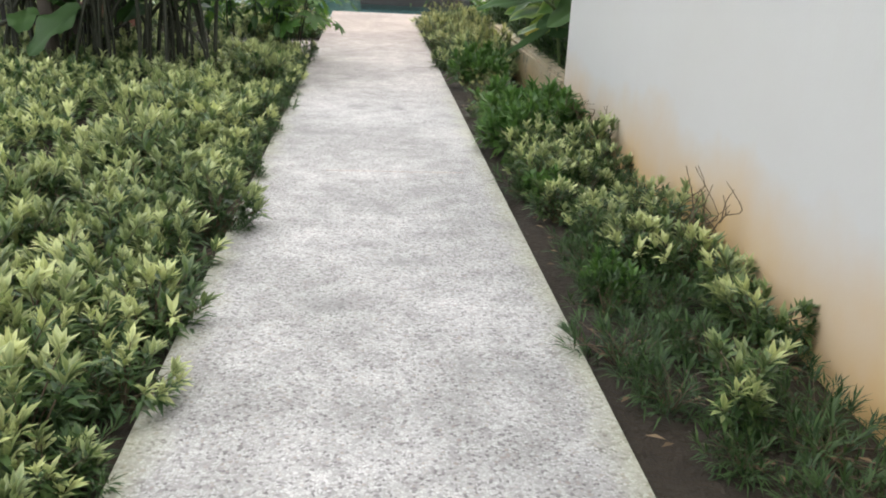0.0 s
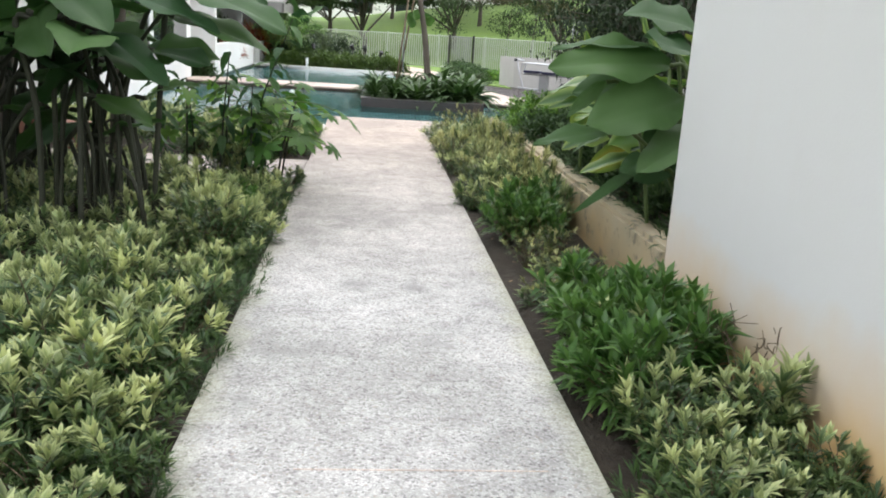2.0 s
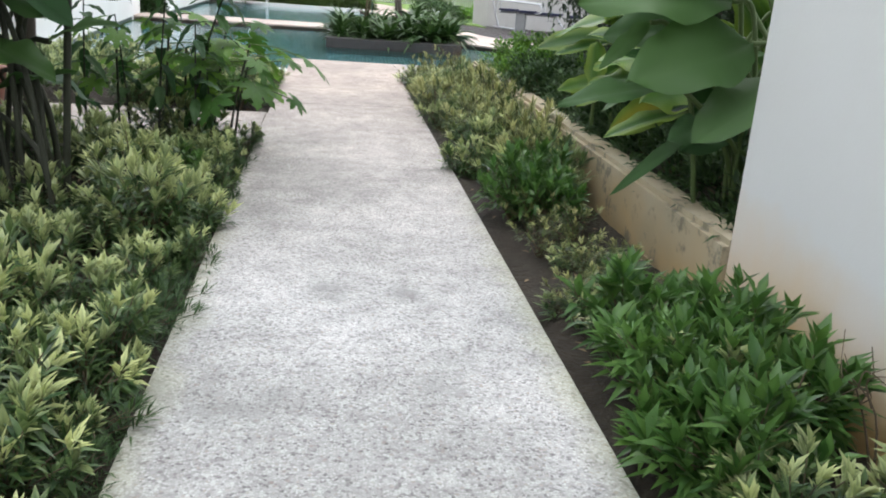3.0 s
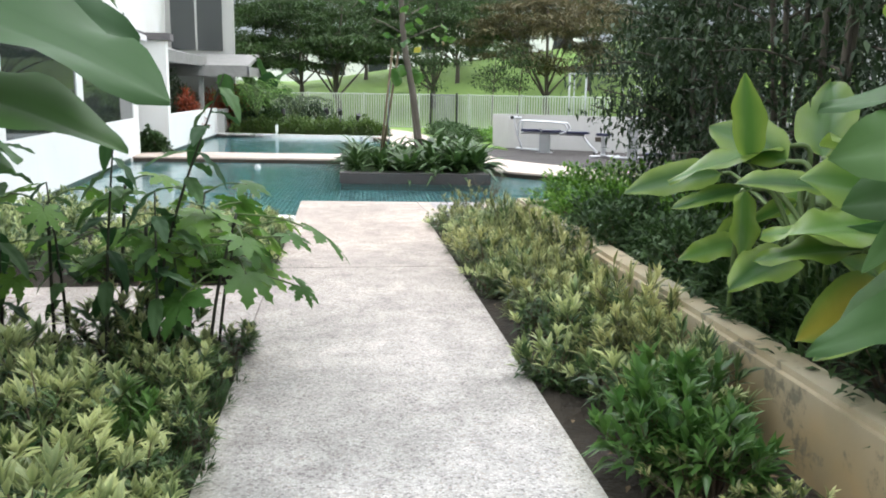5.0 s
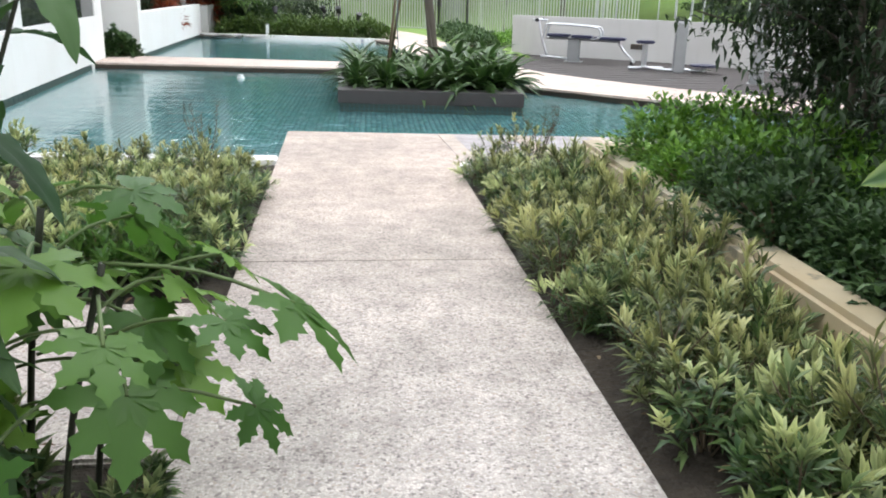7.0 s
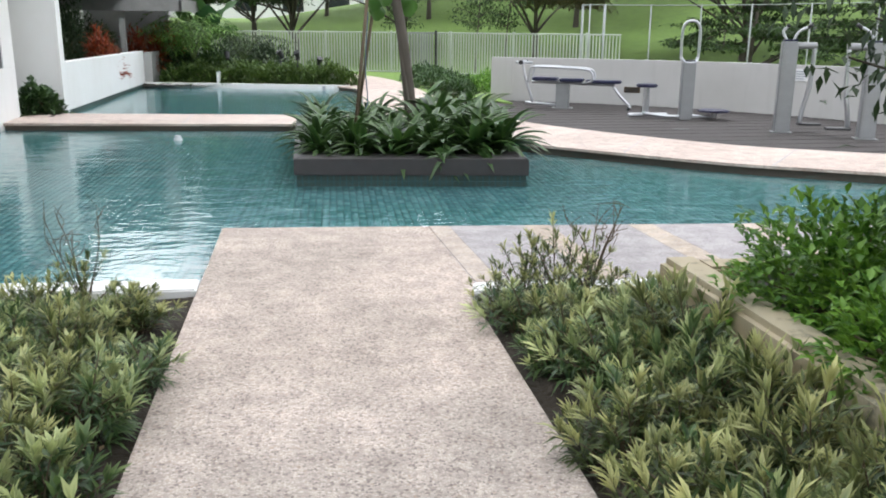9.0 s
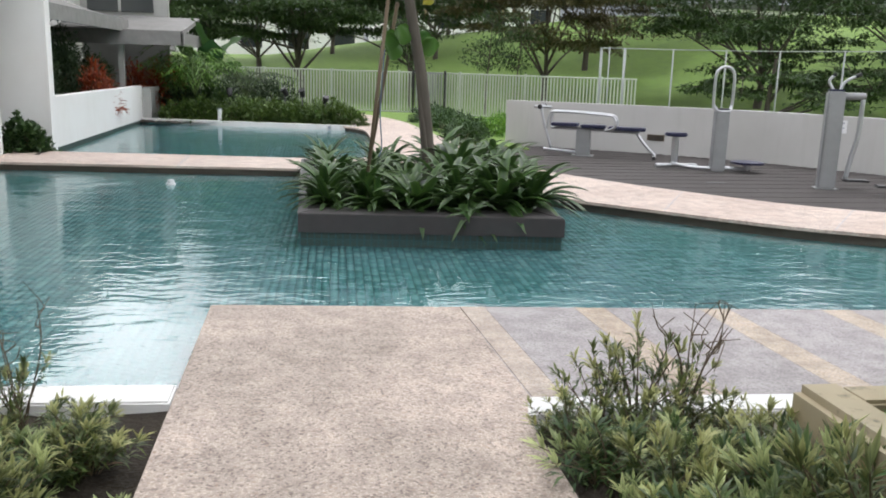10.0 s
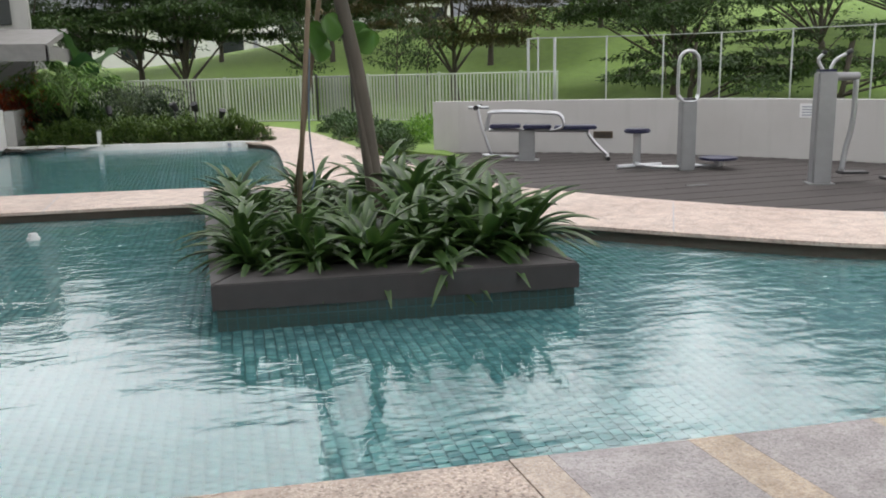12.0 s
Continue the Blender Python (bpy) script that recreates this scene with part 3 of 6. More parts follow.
tagged(part("pool_ledge_north", slab([(-4.3, 34.45), (1.0, 33.0), (1.05, 33.16), (-4.3, 34.62)], -1.4, COPE_Z + 0.02, 0.01), WALL_MAT), "narrow pale pool edge before the shrubs", "pool edge", kind="structure")
soil_bed("bed_north", -4.3, 1.0, 33.9, 40.0, -0.06, "dark soil of the bed behind the far pool")
soil_bed("bed_house", -12.0, -4.5, 26.9, 41.0, 0.3, "dark soil of the raised garden")
soil_bed("bed_corner", -5.5, -4.2, 25.6, 26.65, -0.04, "dark soil in the wall's corner")
lawn = tagged(part("lawn", cut_poly(WALK_RIGHT[:28][::-1] + [(1.0, 41.5), (6.0, 38.8), (6.5, 33), (4.1, 29.3), (4.1, 28.0)], -0.5, -0.05), GRASS), "small green lawn beside the walkway", "lawn", kind="structure")

# teal waterline tiles along the west walls
me_band = bpy.data.meshes.new("tile")
bm = box(-0.006, 0.006, 0.004, 0.196, -0.3, -0.045)
bm.to_mesh(me_band), bm.free()
wall_west = bpy.data.objects["wall_pool_west"]
for i in range(41):
    put("tile", me_band, TILE_GRIMY_SHADED, house, at=pose(west_x(16.2 + i * 0.2) + 0.008, 16.2 + i * 0.2, 0, 0, 0, 3.4))
for i in range(37):
    put("tile", me_band, TILE_GRIMY_SHADED, wall_west, at=pose(-4.292, 26.95 + i * 0.2, 0))

# far house with a lean-to roof
far_house = tagged(new("far_house"), "pale neighbouring house with a grey lean-to roof", "house")
part("wall", box(-11, -6.6, 28.0, 42, -0.5, 6.0), WALL_MAT, far_house)
bm = slab([(-8.0, 28.5), (-4.95, 28.5), (-4.75, 35.2), (-8.0, 35.2)], 2.25, 2.38)
for v in bm.verts:
    v.co.z += (-4.8 - v.co.x) * 0.32
part("roof", bm, TILED_ROOF, far_house)
part("fascia", slab([(-4.95, 28.5), (-4.87, 28.5), (-4.67, 35.2), (-4.75, 35.2)], 2.12, 2.42), TILED_ROOF, far_house)
bm = slab([(-6.4, 34.6), (-3.3, 34.6), (-3.2, 37.6), (-6.4, 37.6)], 2.02, 2.14)
for v in bm.verts:
    v.co.z += (v.co.y - 34.6) * 0.16
part("roof", bm, TILED_ROOF, far_house, "paler lower lean-to roof")
part("fascia", slab([(-6.4, 34.52), (-3.25, 34.52), (-3.25, 34.6), (-6.4, 34.6)], 1.80, 2.16), TILED_ROOF, far_house)
part("fascia", slab([(-3.295, 34.52), (-3.22, 34.52), (-3.12, 37.6), (-3.195, 37.6)], 1.80, 2.12), TILED_ROOF, far_house)
for px_, py_ in ((-4.9, 34.9),):
    part("post", box(px_, px_ + 0.14, py_, py_ + 0.14, -0.2, 2.02), CONC_MAT, far_house)
part("wall", box(-6.5, -4.1, 38.0, 38.2, -0.2, 5.4), CONC_MAT, far_house, "weathered grey upper wall")
part("window", box(-6.3, -4.5, 37.94, 37.985, 2.75, 4.6), GLASS, far_house)
part("frame", box(-5.45, -5.38, 37.9, 37.935, 2.7, 4.65), CONC_MAT, far_house)

# ---- curved white wall and the timber deck ----


def offset_line(line, d):
    p = np.array(line)
    t_ = np.gradient(p, axis=0)
    t_ /= np.linalg.norm(t_, axis=1, keepdims=True)
    nrm = np.stack([-t_[:, 1], t_[:, 0]], 1)
    return [(float(a), float(b)) for a, b in p + nrm * d]


back = offset_line(CURVED_WALL, 0.2)
wall_deck = tagged(part("wall_deck", cut_poly(CURVED_WALL + back[::-1], -0.6, 0.835), PARAPET), "curved white rendered parapet wall behind the deck", "wall", kind="structure")
tagged(part("wall_deck_return", slab([(4.33, 29.052), (4.44, 29.23), (4.07, 29.6), (3.95, 29.45)], -0.6, 0.833), PARAPET), "short white return of the parapet wall", "wall", kind="structure")
tagged(part("deck_base", cut_poly(WALK_RIGHT[40:] + [(10.5, 19.3)] + CURVED_WALL[::-1] + [(4.0, 28.9), (2.9, 28.9)], -0.5, DECK_Z - 0.035), SLATE), "dark bearers under the deck", "deck frame", kind="structure")

# ---- rails and fences ----


def slat_fence(line, z0, z1, pitch, name, label, posts=2.4):
    f = tagged(new(name), label, "fence")
    p = np.array(line, float)
    seg = np.linalg.norm(np.diff(p, axis=0), axis=1)
    s_ = np.concatenate([[0], np.cumsum(seg)])
    me_s = bpy.data.meshes.new("slat")
    b = box(-0.022, 0.022, -0.012, 0.012, z0 + 0.06, z1 - 0.03)
    b.to_mesh(me_s), b.free()
    me_p = bpy.data.meshes.new("post")
    b = box(-0.035, 0.035, -0.035, 0.035, z0 - 0.2, z1 + 0.02)
    b.to_mesh(me_p), b.free()
    for d in np.arange(0, s_[-1], pitch):
        i = min(np.searchsorted(s_, d, "right") - 1, len(seg) - 1)
        q = p[i] + (p[i + 1] - p[i]) * (d - s_[i]) / seg[i]
        ang = math.degrees(math.atan2(*(p[i + 1] - p[i])[::-1]))
        isp = abs((d / posts) - round(d / posts)) * posts < pitch / 2
        put("post" if isp else "slat", me_p if isp else me_s, FENCE_MAT, f, at=pose(q[0], q[1], 0, 0, 0, ang))
    for a, b_ in zip(p, p[1:]):
        for z in (z0 + 0.05, z1 - 0.04):
            pipe("rail", [(a[0], a[1], z), (b_[0], b_[1], z)], 0.025, FENCE_MAT, f, sides=4, smooth=False)
    return f


slat_fence([(-4.0, 43.4), (1.1, 42.0), (3.9, 40.9), (6.4, 38.6), (9.6, 36.6)], -0.1, 1.32, 0.105, "boundary_fence", "pale upright-slat metal boundary fence along the lawn")

gate = tagged(new("fence_gate"), "dark-framed upright-slat gate in the boundary fence", "gate")
gate.matrix_basis = pose(3.4, 41.0, 0, 0, 0, -36)
for x in (0.0, 1.2):
    part("post", box(x - 0.03, x + 0.03, -0.06, 0.0, -0.2, 1.36, 0.005), BLACK, gate)
for z in (0.05, 1.25):
    part("rail", box(0.032, 1.168, -0.05, -0.01, z, z + 0.05), STEEL, gate)
for i in range(10):
    part("slat", box(0.1 + i * 0.105, 0.12 + i * 0.105, -0.045, -0.015, 0.102, 1.248), STEEL, gate)

tall = tagged(new("mesh_fence"), "tall pale steel-post fence with clear netting above the wall", "fence")
TALL = [(6.62, 30.85), (8.0, 30.5), (9.0, 29.95), (9.85, 29.2), (10.5, 27.9), (11.15, 26.6), (11.7, 25.0), (12.1, 23.2)]
for i, (x, y) in enumerate(TALL):
    pipe("post", [(x, y, -0.1), (x, y, 2.02)], 0.017, TALL_FENCE, tall, smooth=False)
    if i:
        x0, y0 = TALL[i - 1]
        for z in (2.0, 0.72):
            pipe("rail", [(x0, y0, z), (x, y, z)], 0.010, TALL_FENCE, tall, smooth=False, sides=6)
pipe("post", [(6.62, 31.4, -0.1), (6.62, 31.4, 2.02)], 0.03, TALL_FENCE, tall, smooth=False)
pipe("post", [(6.95, 30.75, -0.1), (6.95, 30.75, 2.0)], 0.03, TALL_FENCE, tall, smooth=False)
pipe("rail", [(6.62, 31.4, 2.0), (6.62, 30.85, 2.0)], 0.017, TALL_FENCE, tall, smooth=False)

screen = tagged(new("slat_screen"), "tall white slatted screen above the boundary wall", "screen")
for i in range(15):
    part("slat", box(4.38, 4.44, 9.5 + i * 0.245, 9.65 + i * 0.245, 0.9, 3.6, 0.006), WHITE, screen)
part("rail", box(4.33, 4.375, 9.4, 13.15, 1.2, 1.28), WHITE, screen)
part("rail", box(4.33, 4.375, 9.4, 13.15, 3.1, 3.18), WHITE, screen)
part("sill", box(4.3, 4.5, 9.4, 13.15, 0.2, 0.898), CONC_MAT, screen)

# ---- planter island ----
planter = tagged(new("planter"), "low dark slate-edged planter island standing in the pool", "planter")
PL = [(-0.26, 19.51), (2.14, 19.23), (2.45, 23.2), (1.6, 23.6), (-0.26, 24.1)]
cen = np.mean(PL, axis=0)
inn = [tuple(cen + (np.array(p) - cen) * 0.985) for p in PL]
soilp = [tuple(cen + (np.array(p) - cen) * 0.84) for p in PL]
part("base", slab(inn, -1.0, -0.046), GROUT, planter, "teal tiled base")
for a, b_, c_, d_ in zip(PL, PL[1:] + PL[:1], soilp[1:] + soilp[:1], soilp):
    part("edge_stone", slab([a, b_, c_, d_], -0.045, 0.125, 0.008), SLATE, planter)
part("soil", slab([tuple(cen + (np.array(p) - cen) * 0.845) for p in PL], -0.05, 0.10), SOIL, planter)

# ---- plants ----


def rosettes(rng, tips, ways, per, length, width, spread=0.9, droop=0.12, pale=1.0):
    """Whorls of leaves at the tips of twigs; pale: scales the rim tone, low for darkened inner whorls."""
    n = len(tips)
    p = np.repeat(tips, per, axis=0)
    w = np.repeat(ways, per, axis=0)
    out = unit(rng.normal(size=(n * per, 3)))
    out -= w * np.sum(out * w, axis=1, keepdims=True)
    way = unit(w * rng.uniform(0.4, 1.7, (n * per, 1)) + unit(out) * spread)
    L = rng.uniform(0.65, 1.15, n * per) * length
    c_, t_, m_ = leaf_arrays(p + way * 0.004 + w * rng.uniform(-0.045, 0.01, (n * per, 1)), way, L, L * width, droop)
    tone = np.repeat(rng.uniform(0.25, 1.2, n), per * 5) * pale
    return c_, t_, (m_ * 0.55 + 0.45) * tone.astype(np.float32)


def shrub_kind(seed, r, h, twigs, per, length, width, thin=1.0):
    """Stem and leaf meshes of one low shrub."""
    rng = np.random.default_rng(seed)
    a = rng.uniform(0, 2 * np.pi, twigs)
    q = np.sqrt(rng.uniform(0, 1, twigs))
    tips = np.stack([r * q * np.cos(a), r * q * np.sin(a), h * (1 - 0.45 * q ** 2) * rng.uniform(0.62, 1.08, twigs)], 1)
    runs, ways = [], []
    for t_ in tips:
        m_ = np.array([t_[0] * 0.35, t_[1] * 0.35, t_[2] * 0.5]) + rng.normal(0, 0.015, 3)
        runs.append((arc([(t_[0] * 0.08, t_[1] * 0.08, -0.04), m_, t_], 2), np.array([0.006, 0.005, 0.004, 0.003, 0.002]) * thin))
        ways.append(t_ - m_ + np.array([0, 0, 0.1]))
    ways = unit(np.array(ways))
    mids = tips - ways * rng.uniform(0.04, 0.10, (twigs, 1))
    st = tubes("stems", runs, 3)
    # pale tips over darker inner leaves; the inner tone also paints the shade between twigs
    lv = leaf_mesh("leaves", rosettes(rng, tips, ways, per, length, width, 0.62, 0.05), rosettes(rng, mids, ways, per * 2 // 3, length * 1.15, width * 0.8, 1.2, 0.3, 0.12), rosettes(rng, mids - ways * 0.07, ways, per * 2 // 3, length * 1.2, width * 0.7, 1.4, 0.35, 0.0))
    return st, lv


def grow(name, kind, leafmat, label, group, x, y, z, turn, size, tall=1.0, cat="shrub"):
    st, lv = kind
    ob = put(name, st, TWIG, at=pose(x, y, z, 0, 0, turn) @ Matrix.Diagonal((size, size, size * tall, 1)))
    put("leaves", lv, leafmat, ob)
    return tagged(ob, label, cat, group)


rng = np.random.default_rng(7)
VK = [shrub_kind(20 + i, 0.23, (0.27, 0.33, 0.38, 0.30, 0.35, 0.26)[i], 17, 12, 0.080, 0.30) for i in range(6)]
TALLK = [shrub_kind(40 + i, 0.27, 0.46, 18, 11, 0.062, 0.25) for i in range(3)]
BK = [shrub_kind(50 + i, 0.25, 0.36, 22, 9, 0.11, 0.34) for i in range(3)]
NK = [shrub_kind(70 + i, 0.24, (0.30, 0.36, 0.27, 0.33)[i], 20, 13, 0.078, 0.20) for i in range(4)]
FK = [shrub_kind(60 + i, 0.22, 0.13, 20, 12, 0.075, 0.12, 0.6) for i in range(3)]


def spread_points(x0, x1, y0, y1, gap, rng_):
    pts = []
    rows_ = int((y1 - y0) / (gap * 0.87))
    for j in range(rows_ + 1):
        for i in range(int((x1 - x0) / gap) + 1):
            x = x0 + (i + 0.5 * (j % 2)) * gap + rng_.uniform(-0.3, 0.3) * gap
            y = y0 + j * gap * 0.87 + rng_.uniform(-0.3, 0.3) * gap
            if x0 - 0.04 <= x <= x1 + 0.04 and y0 <= y <= y1 + 0.05:
                pts.append((x, y))
    return pts


V_LABEL = "low shrub with grey-green cream-edged leaves in the bed"
# west bed, near the path
for x, y in spread_points(-1.9, -0.84, 0.7, 10.5, 0.30, rng):
    if noise.noise((x * 0.9, y * 0.9, 3.0)) < -0.30 and x < -1.25:
        continue
    s_ = rng.uniform(0.72, 1.28) * (0.78 if x > -1.0 else 1.0)
    grow("shrub", VK[rng.integers(6)], VARIEG, V_LABEL, "variegated shrubs", x, y, -0.03, rng.uniform(0, 360), s_, rng.uniform(0.8, 1.15))
# west bed by the pool: lower plants
for x, y in spread_points(-2.3, -0.85, 12.4, 15.2, 0.31, rng):
    edge = 0.9 if y > 14.5 else 1.0
    grow("shrub", NK[rng.integers(4)] if y > 13.2 else VK[rng.integers(6)], OLIVE if y > 13.5 + rng.uniform(-0.5, 0.8) else VARIEG, V_LABEL, "variegated shrubs", x, y, -0.04, rng.uniform(0, 360), rng.uniform(0.85, 1.15) * edge, rng.uniform(0.75, 1.1) * edge)
# east bed
for x, y in spread_points(0.91, 1.48, 5.3, 14.9, 0.27, rng):
    if 5.8 < y < 7.2 and rng.random() < 0.75 or 8.5 < y < 9.4 and rng.random() < 0.6 or 7.3 < y < 8.9 and x > 1.28:
        continue
    if 6.9 < y < 9.0 and rng.random() < 0.3:
        continue
    edge = 0.92 if y > 14.2 else 0.66 if 6.9 < y < 9.0 else 1.0
    grow("shrub", NK[rng.integers(4)] if y > 9.2 + rng.uniform(0.0, 2.0) else VK[rng.integers(6)], OLIVE if y > 10.2 + rng.uniform(-0.8, 2.5) else VARIEG, V_LABEL, "variegated shrubs", x, y, -0.05, rng.uniform(0, 360), rng.uniform(0.85, 1.2) * edge, rng.uniform(0.8, 1.15) * edge)
for x, y, s_, h_ in ((0.86, 15.0, 0.55, 0.72), (1.45, 14.75, 0.7, 0.7), (1.3, 14.85, 0.75, 0.75), (0.88, 14.98, 0.72, 0.8), (1.02, 15.08, 0.85, 1.0), (1.2, 15.1, 0.9, 1.2), (1.36, 15.06, 0.8, 1.1), (1.5, 15.0, 0.6, 0.9), (1.1, 14.8, 0.8, 0.8), (0.95, 14.7, 0.7, 0.8), (-1.28, 15.24, 0.75, 1.05), (-1.05, 15.22, 0.6, 0.7), (-1.5, 15.2, 0.6, 0.7), (-0.95, 15.05, 0.5, 0.6)):
    grow("leggy_shrub", TALLK[rng.integers(3)], OLIVE, "leggy shrub with sparse olive leaves against the kerb", "leggy shrubs", x, y, -0.06, rng.uniform(0, 360), s_, h_)
for i in range(17):
    y = 9.4 + i * 0.3 + rng.uniform(-0.08, 0.08)
    grow("shrub", NK[rng.integers(4)], OLIVE if i % 3 else VARIEG, V_LABEL, "variegated shrubs", 1.36 + 0.08 * (i % 2), y, -0.05, rng.uniform(0, 360), rng.uniform(1.05, 1.25), rng.uniform(1.0, 1.25))
for x, y, s_ in ((0.98, 7.35, 0.62), (1.12, 7.75, 0.7), (1.3, 7.55, 0.55), (1.0, 8.15, 0.66), (1.22, 8.25, 0.75), (1.4, 7.95, 0.5), (1.05, 8.6, 0.7)):
    grow("leggy_shrub", TALLK[rng.integers(3)], VARIEG, "leggy shrub with sparse grey-green leaves on bare soil", "leggy shrubs", x, y, -0.05, rng.uniform(0, 360), s_, 0.8)
for x, y in ((1.15, 2.4), (1.45, 2.9), (1.42, 3.6), (1.2, 4.3), (1.45, 4.4), (1.25, 4.9), (1.5, 5.1), (1.02, 5.25), (1.0, 4.45), (0.98, 4.95), (1.12, 5.05), (1.1, 4.1), (1.3, 3.95), (1.5, 4.0), (1.32, 5.3), (1.5, 3.2), (0.98, 5.55), (1.4, 5.55), (1.22, 3.75)):
    grow("shrub", (TALLK if y > 14 else VK)[rng.integers(3)], VARIEG, V_LABEL, "variegated shrubs", x, y, -0.03, rng.uniform(0, 360), rng.uniform(0.68, 0.95), 0.95)
for x, y, s_ in ((1.0, 5.85, 1.0), (1.25, 6.05, 1.1), (0.97, 6.4, 1.0), (1.3, 6.5, 1.1), (1.05, 6.85, 1.0), (1.4, 6.9, 0.9), (0.98, 8.85, 1.0), (1.2, 9.15, 1.05), (1.15, 8.65, 0.9), (0.98, 4.7, 0.6), (1.05, 3.35, 0.42), (0.95, 6.1, 0.8), (1.15, 6.3, 0.9), (1.42, 6.2, 0.8), (-1.05, 9.2, 0.7), (-1.05, 12.5, 0.75), (-1.35, 12.45, 0.85), (-1.2, 12.75, 0.7)):
    grow("leafy_shrub", BK[rng.integers(3)], BRIGHT, "bright green broad-leaved shrub in the narrow bed", "bright shrubs", x, y, -0.03, rng.uniform(0, 360), s_)
for x, y in spread_points(0.93, 1.5, 0.9, 5.4, 0.27, rng):
    if rng.random() < 0.1:
        continue
    grow("fern", FK[rng.integers(3)], UNDER, "small dark feathery fern on bare soil", "ferns", x, y, -0.03, rng.uniform(0, 360), rng.uniform(0.7, 1.1), 1.0, "fern")

grow("seedling", BK[1], BRIGHT, "small bright green seedling on bare soil", "", 0.97, 3.4, -0.04, 40, 0.42, 1.3)

# the rest of the west bed, too many to count
mass = []
for x, y in spread_points(-6.2, -2.05, 0.9, 10.6, 0.31, rng) + spread_points(-5.8, -2.5, 12.4, 15.3, 0.33, rng):
    h_ = rng.uniform(0.26, 0.38)
    tw = 15
    a_, q_ = rng.uniform(0, 2 * np.pi, tw), np.sqrt(rng.uniform(0, 1, tw))
    tp = np.stack([x + 0.22 * q_ * np.cos(a_), y + 0.22 * q_ * np.sin(a_), h_ * (1 - 0.4 * q_ ** 2) * rng.uniform(0.6, 1.05, tw)], 1)
    wy = unit(np.stack([np.cos(a_) * q_ * 0.5, np.sin(a_) * q_ * 0.5, np.ones(tw)], 1))
    mass.append(rosettes(rng, tp, wy, 9, 0.075, 0.32, 0.62, 0.05))
    # lower whorls coloured darker, partly for the shadow inside the mass
    mass.append(rosettes(rng, tp - np.array([0, 0, 0.07]), wy, 5, 0.10, 0.28, 1.3, 0.3, 0.1))
tagged(put("shrub_mass", leaf_mesh("shrub_mass", *mass), VARIEG), "dense mass of variegated low shrubs in the bed", "shrubs", kind="stuff")

for x, y in spread_points(-1.15, -0.86, 0.8, 10.4, 0.24, rng):
    grow("fern", FK[rng.integers(3)], UNDER, "small dark feathery fern on bare soil", "ferns", x, y, -0.03, rng.uniform(0, 360), rng.uniform(0.6, 1.0), 1.0, "fern")

# fallen leaves and litter on the soil
n_ = 900
lp = np.stack([np.where(rng.random(n_) < 0.5, rng.uniform(0.8, 1.55, n_), rng.uniform(-3.5, -0.8, n_)), rng.uniform(0.6, 15.0, n_), np.full(n_, 0.004)], 1)
la = rng.uniform(0, 2 * np.pi, n_)
tagged(put("leaf_litter", leaf_mesh("leaf_litter", leaf_arrays(lp, np.stack([np.cos(la), np.sin(la), rng.uniform(-0.05, 0.2, n_)], 1), rng.uniform(0.03, 0.07, n_), 0.02, 0.05)), leafy("dry_leaf", (0.10, 0.06, 0.03), (0.26, 0.18, 0.10), None, 0.8, 0.1)), "dry brown fallen leaves on the soil", "leaf litter", kind="stuff")


def bare_twigs(name, x, y, z, h, seed, label):
    r_ = np.random.default_rng(seed)
    runs = []
    for i in range(5):
        a = r_.uniform(0, 6.28)
        e = np.array([math.cos(a) * 0.16, math.sin(a) * 0.16, h * r_.uniform(0.7, 1.0)])
        m_ = e * np.array([0.4, 0.4, 0.55]) + r_.normal(0, 0.02, 3)
        runs.append((arc([(0, 0, -0.03), m_, e], 4), np.linspace(0.005, 0.0015, 9)))
        for k_ in range(3):
            f_ = m_ + (e - m_) * r_.uniform(0.1, 0.8)
            runs.append((arc([f_, f_ + r_.normal(0, 0.03, 3) + (0, 0, 0.04), f_ + r_.normal(0, 0.06, 3) + (0, 0, 0.09)], 3), np.linspace(0.003, 0.0015, 7)))
    ob = put(name, tubes(name, runs, 4), TWIG, at=pose(x, y, z))
    return tagged(ob, label, "shrub")


for i, (x, y, h) in enumerate(((1.5, 5.9, 0.42), (1.53, 3.7, 0.36), (-1.3, 15.3, 0.55), (1.38, 15.05, 0.6))):
    bare_twigs("bare_shrub", x, y, 0.0, h, 90 + i, "dying shrub of bare brown twigs beside the wall" if x > 1.4 else "thin bare-twigged shrub at the pool's edge")


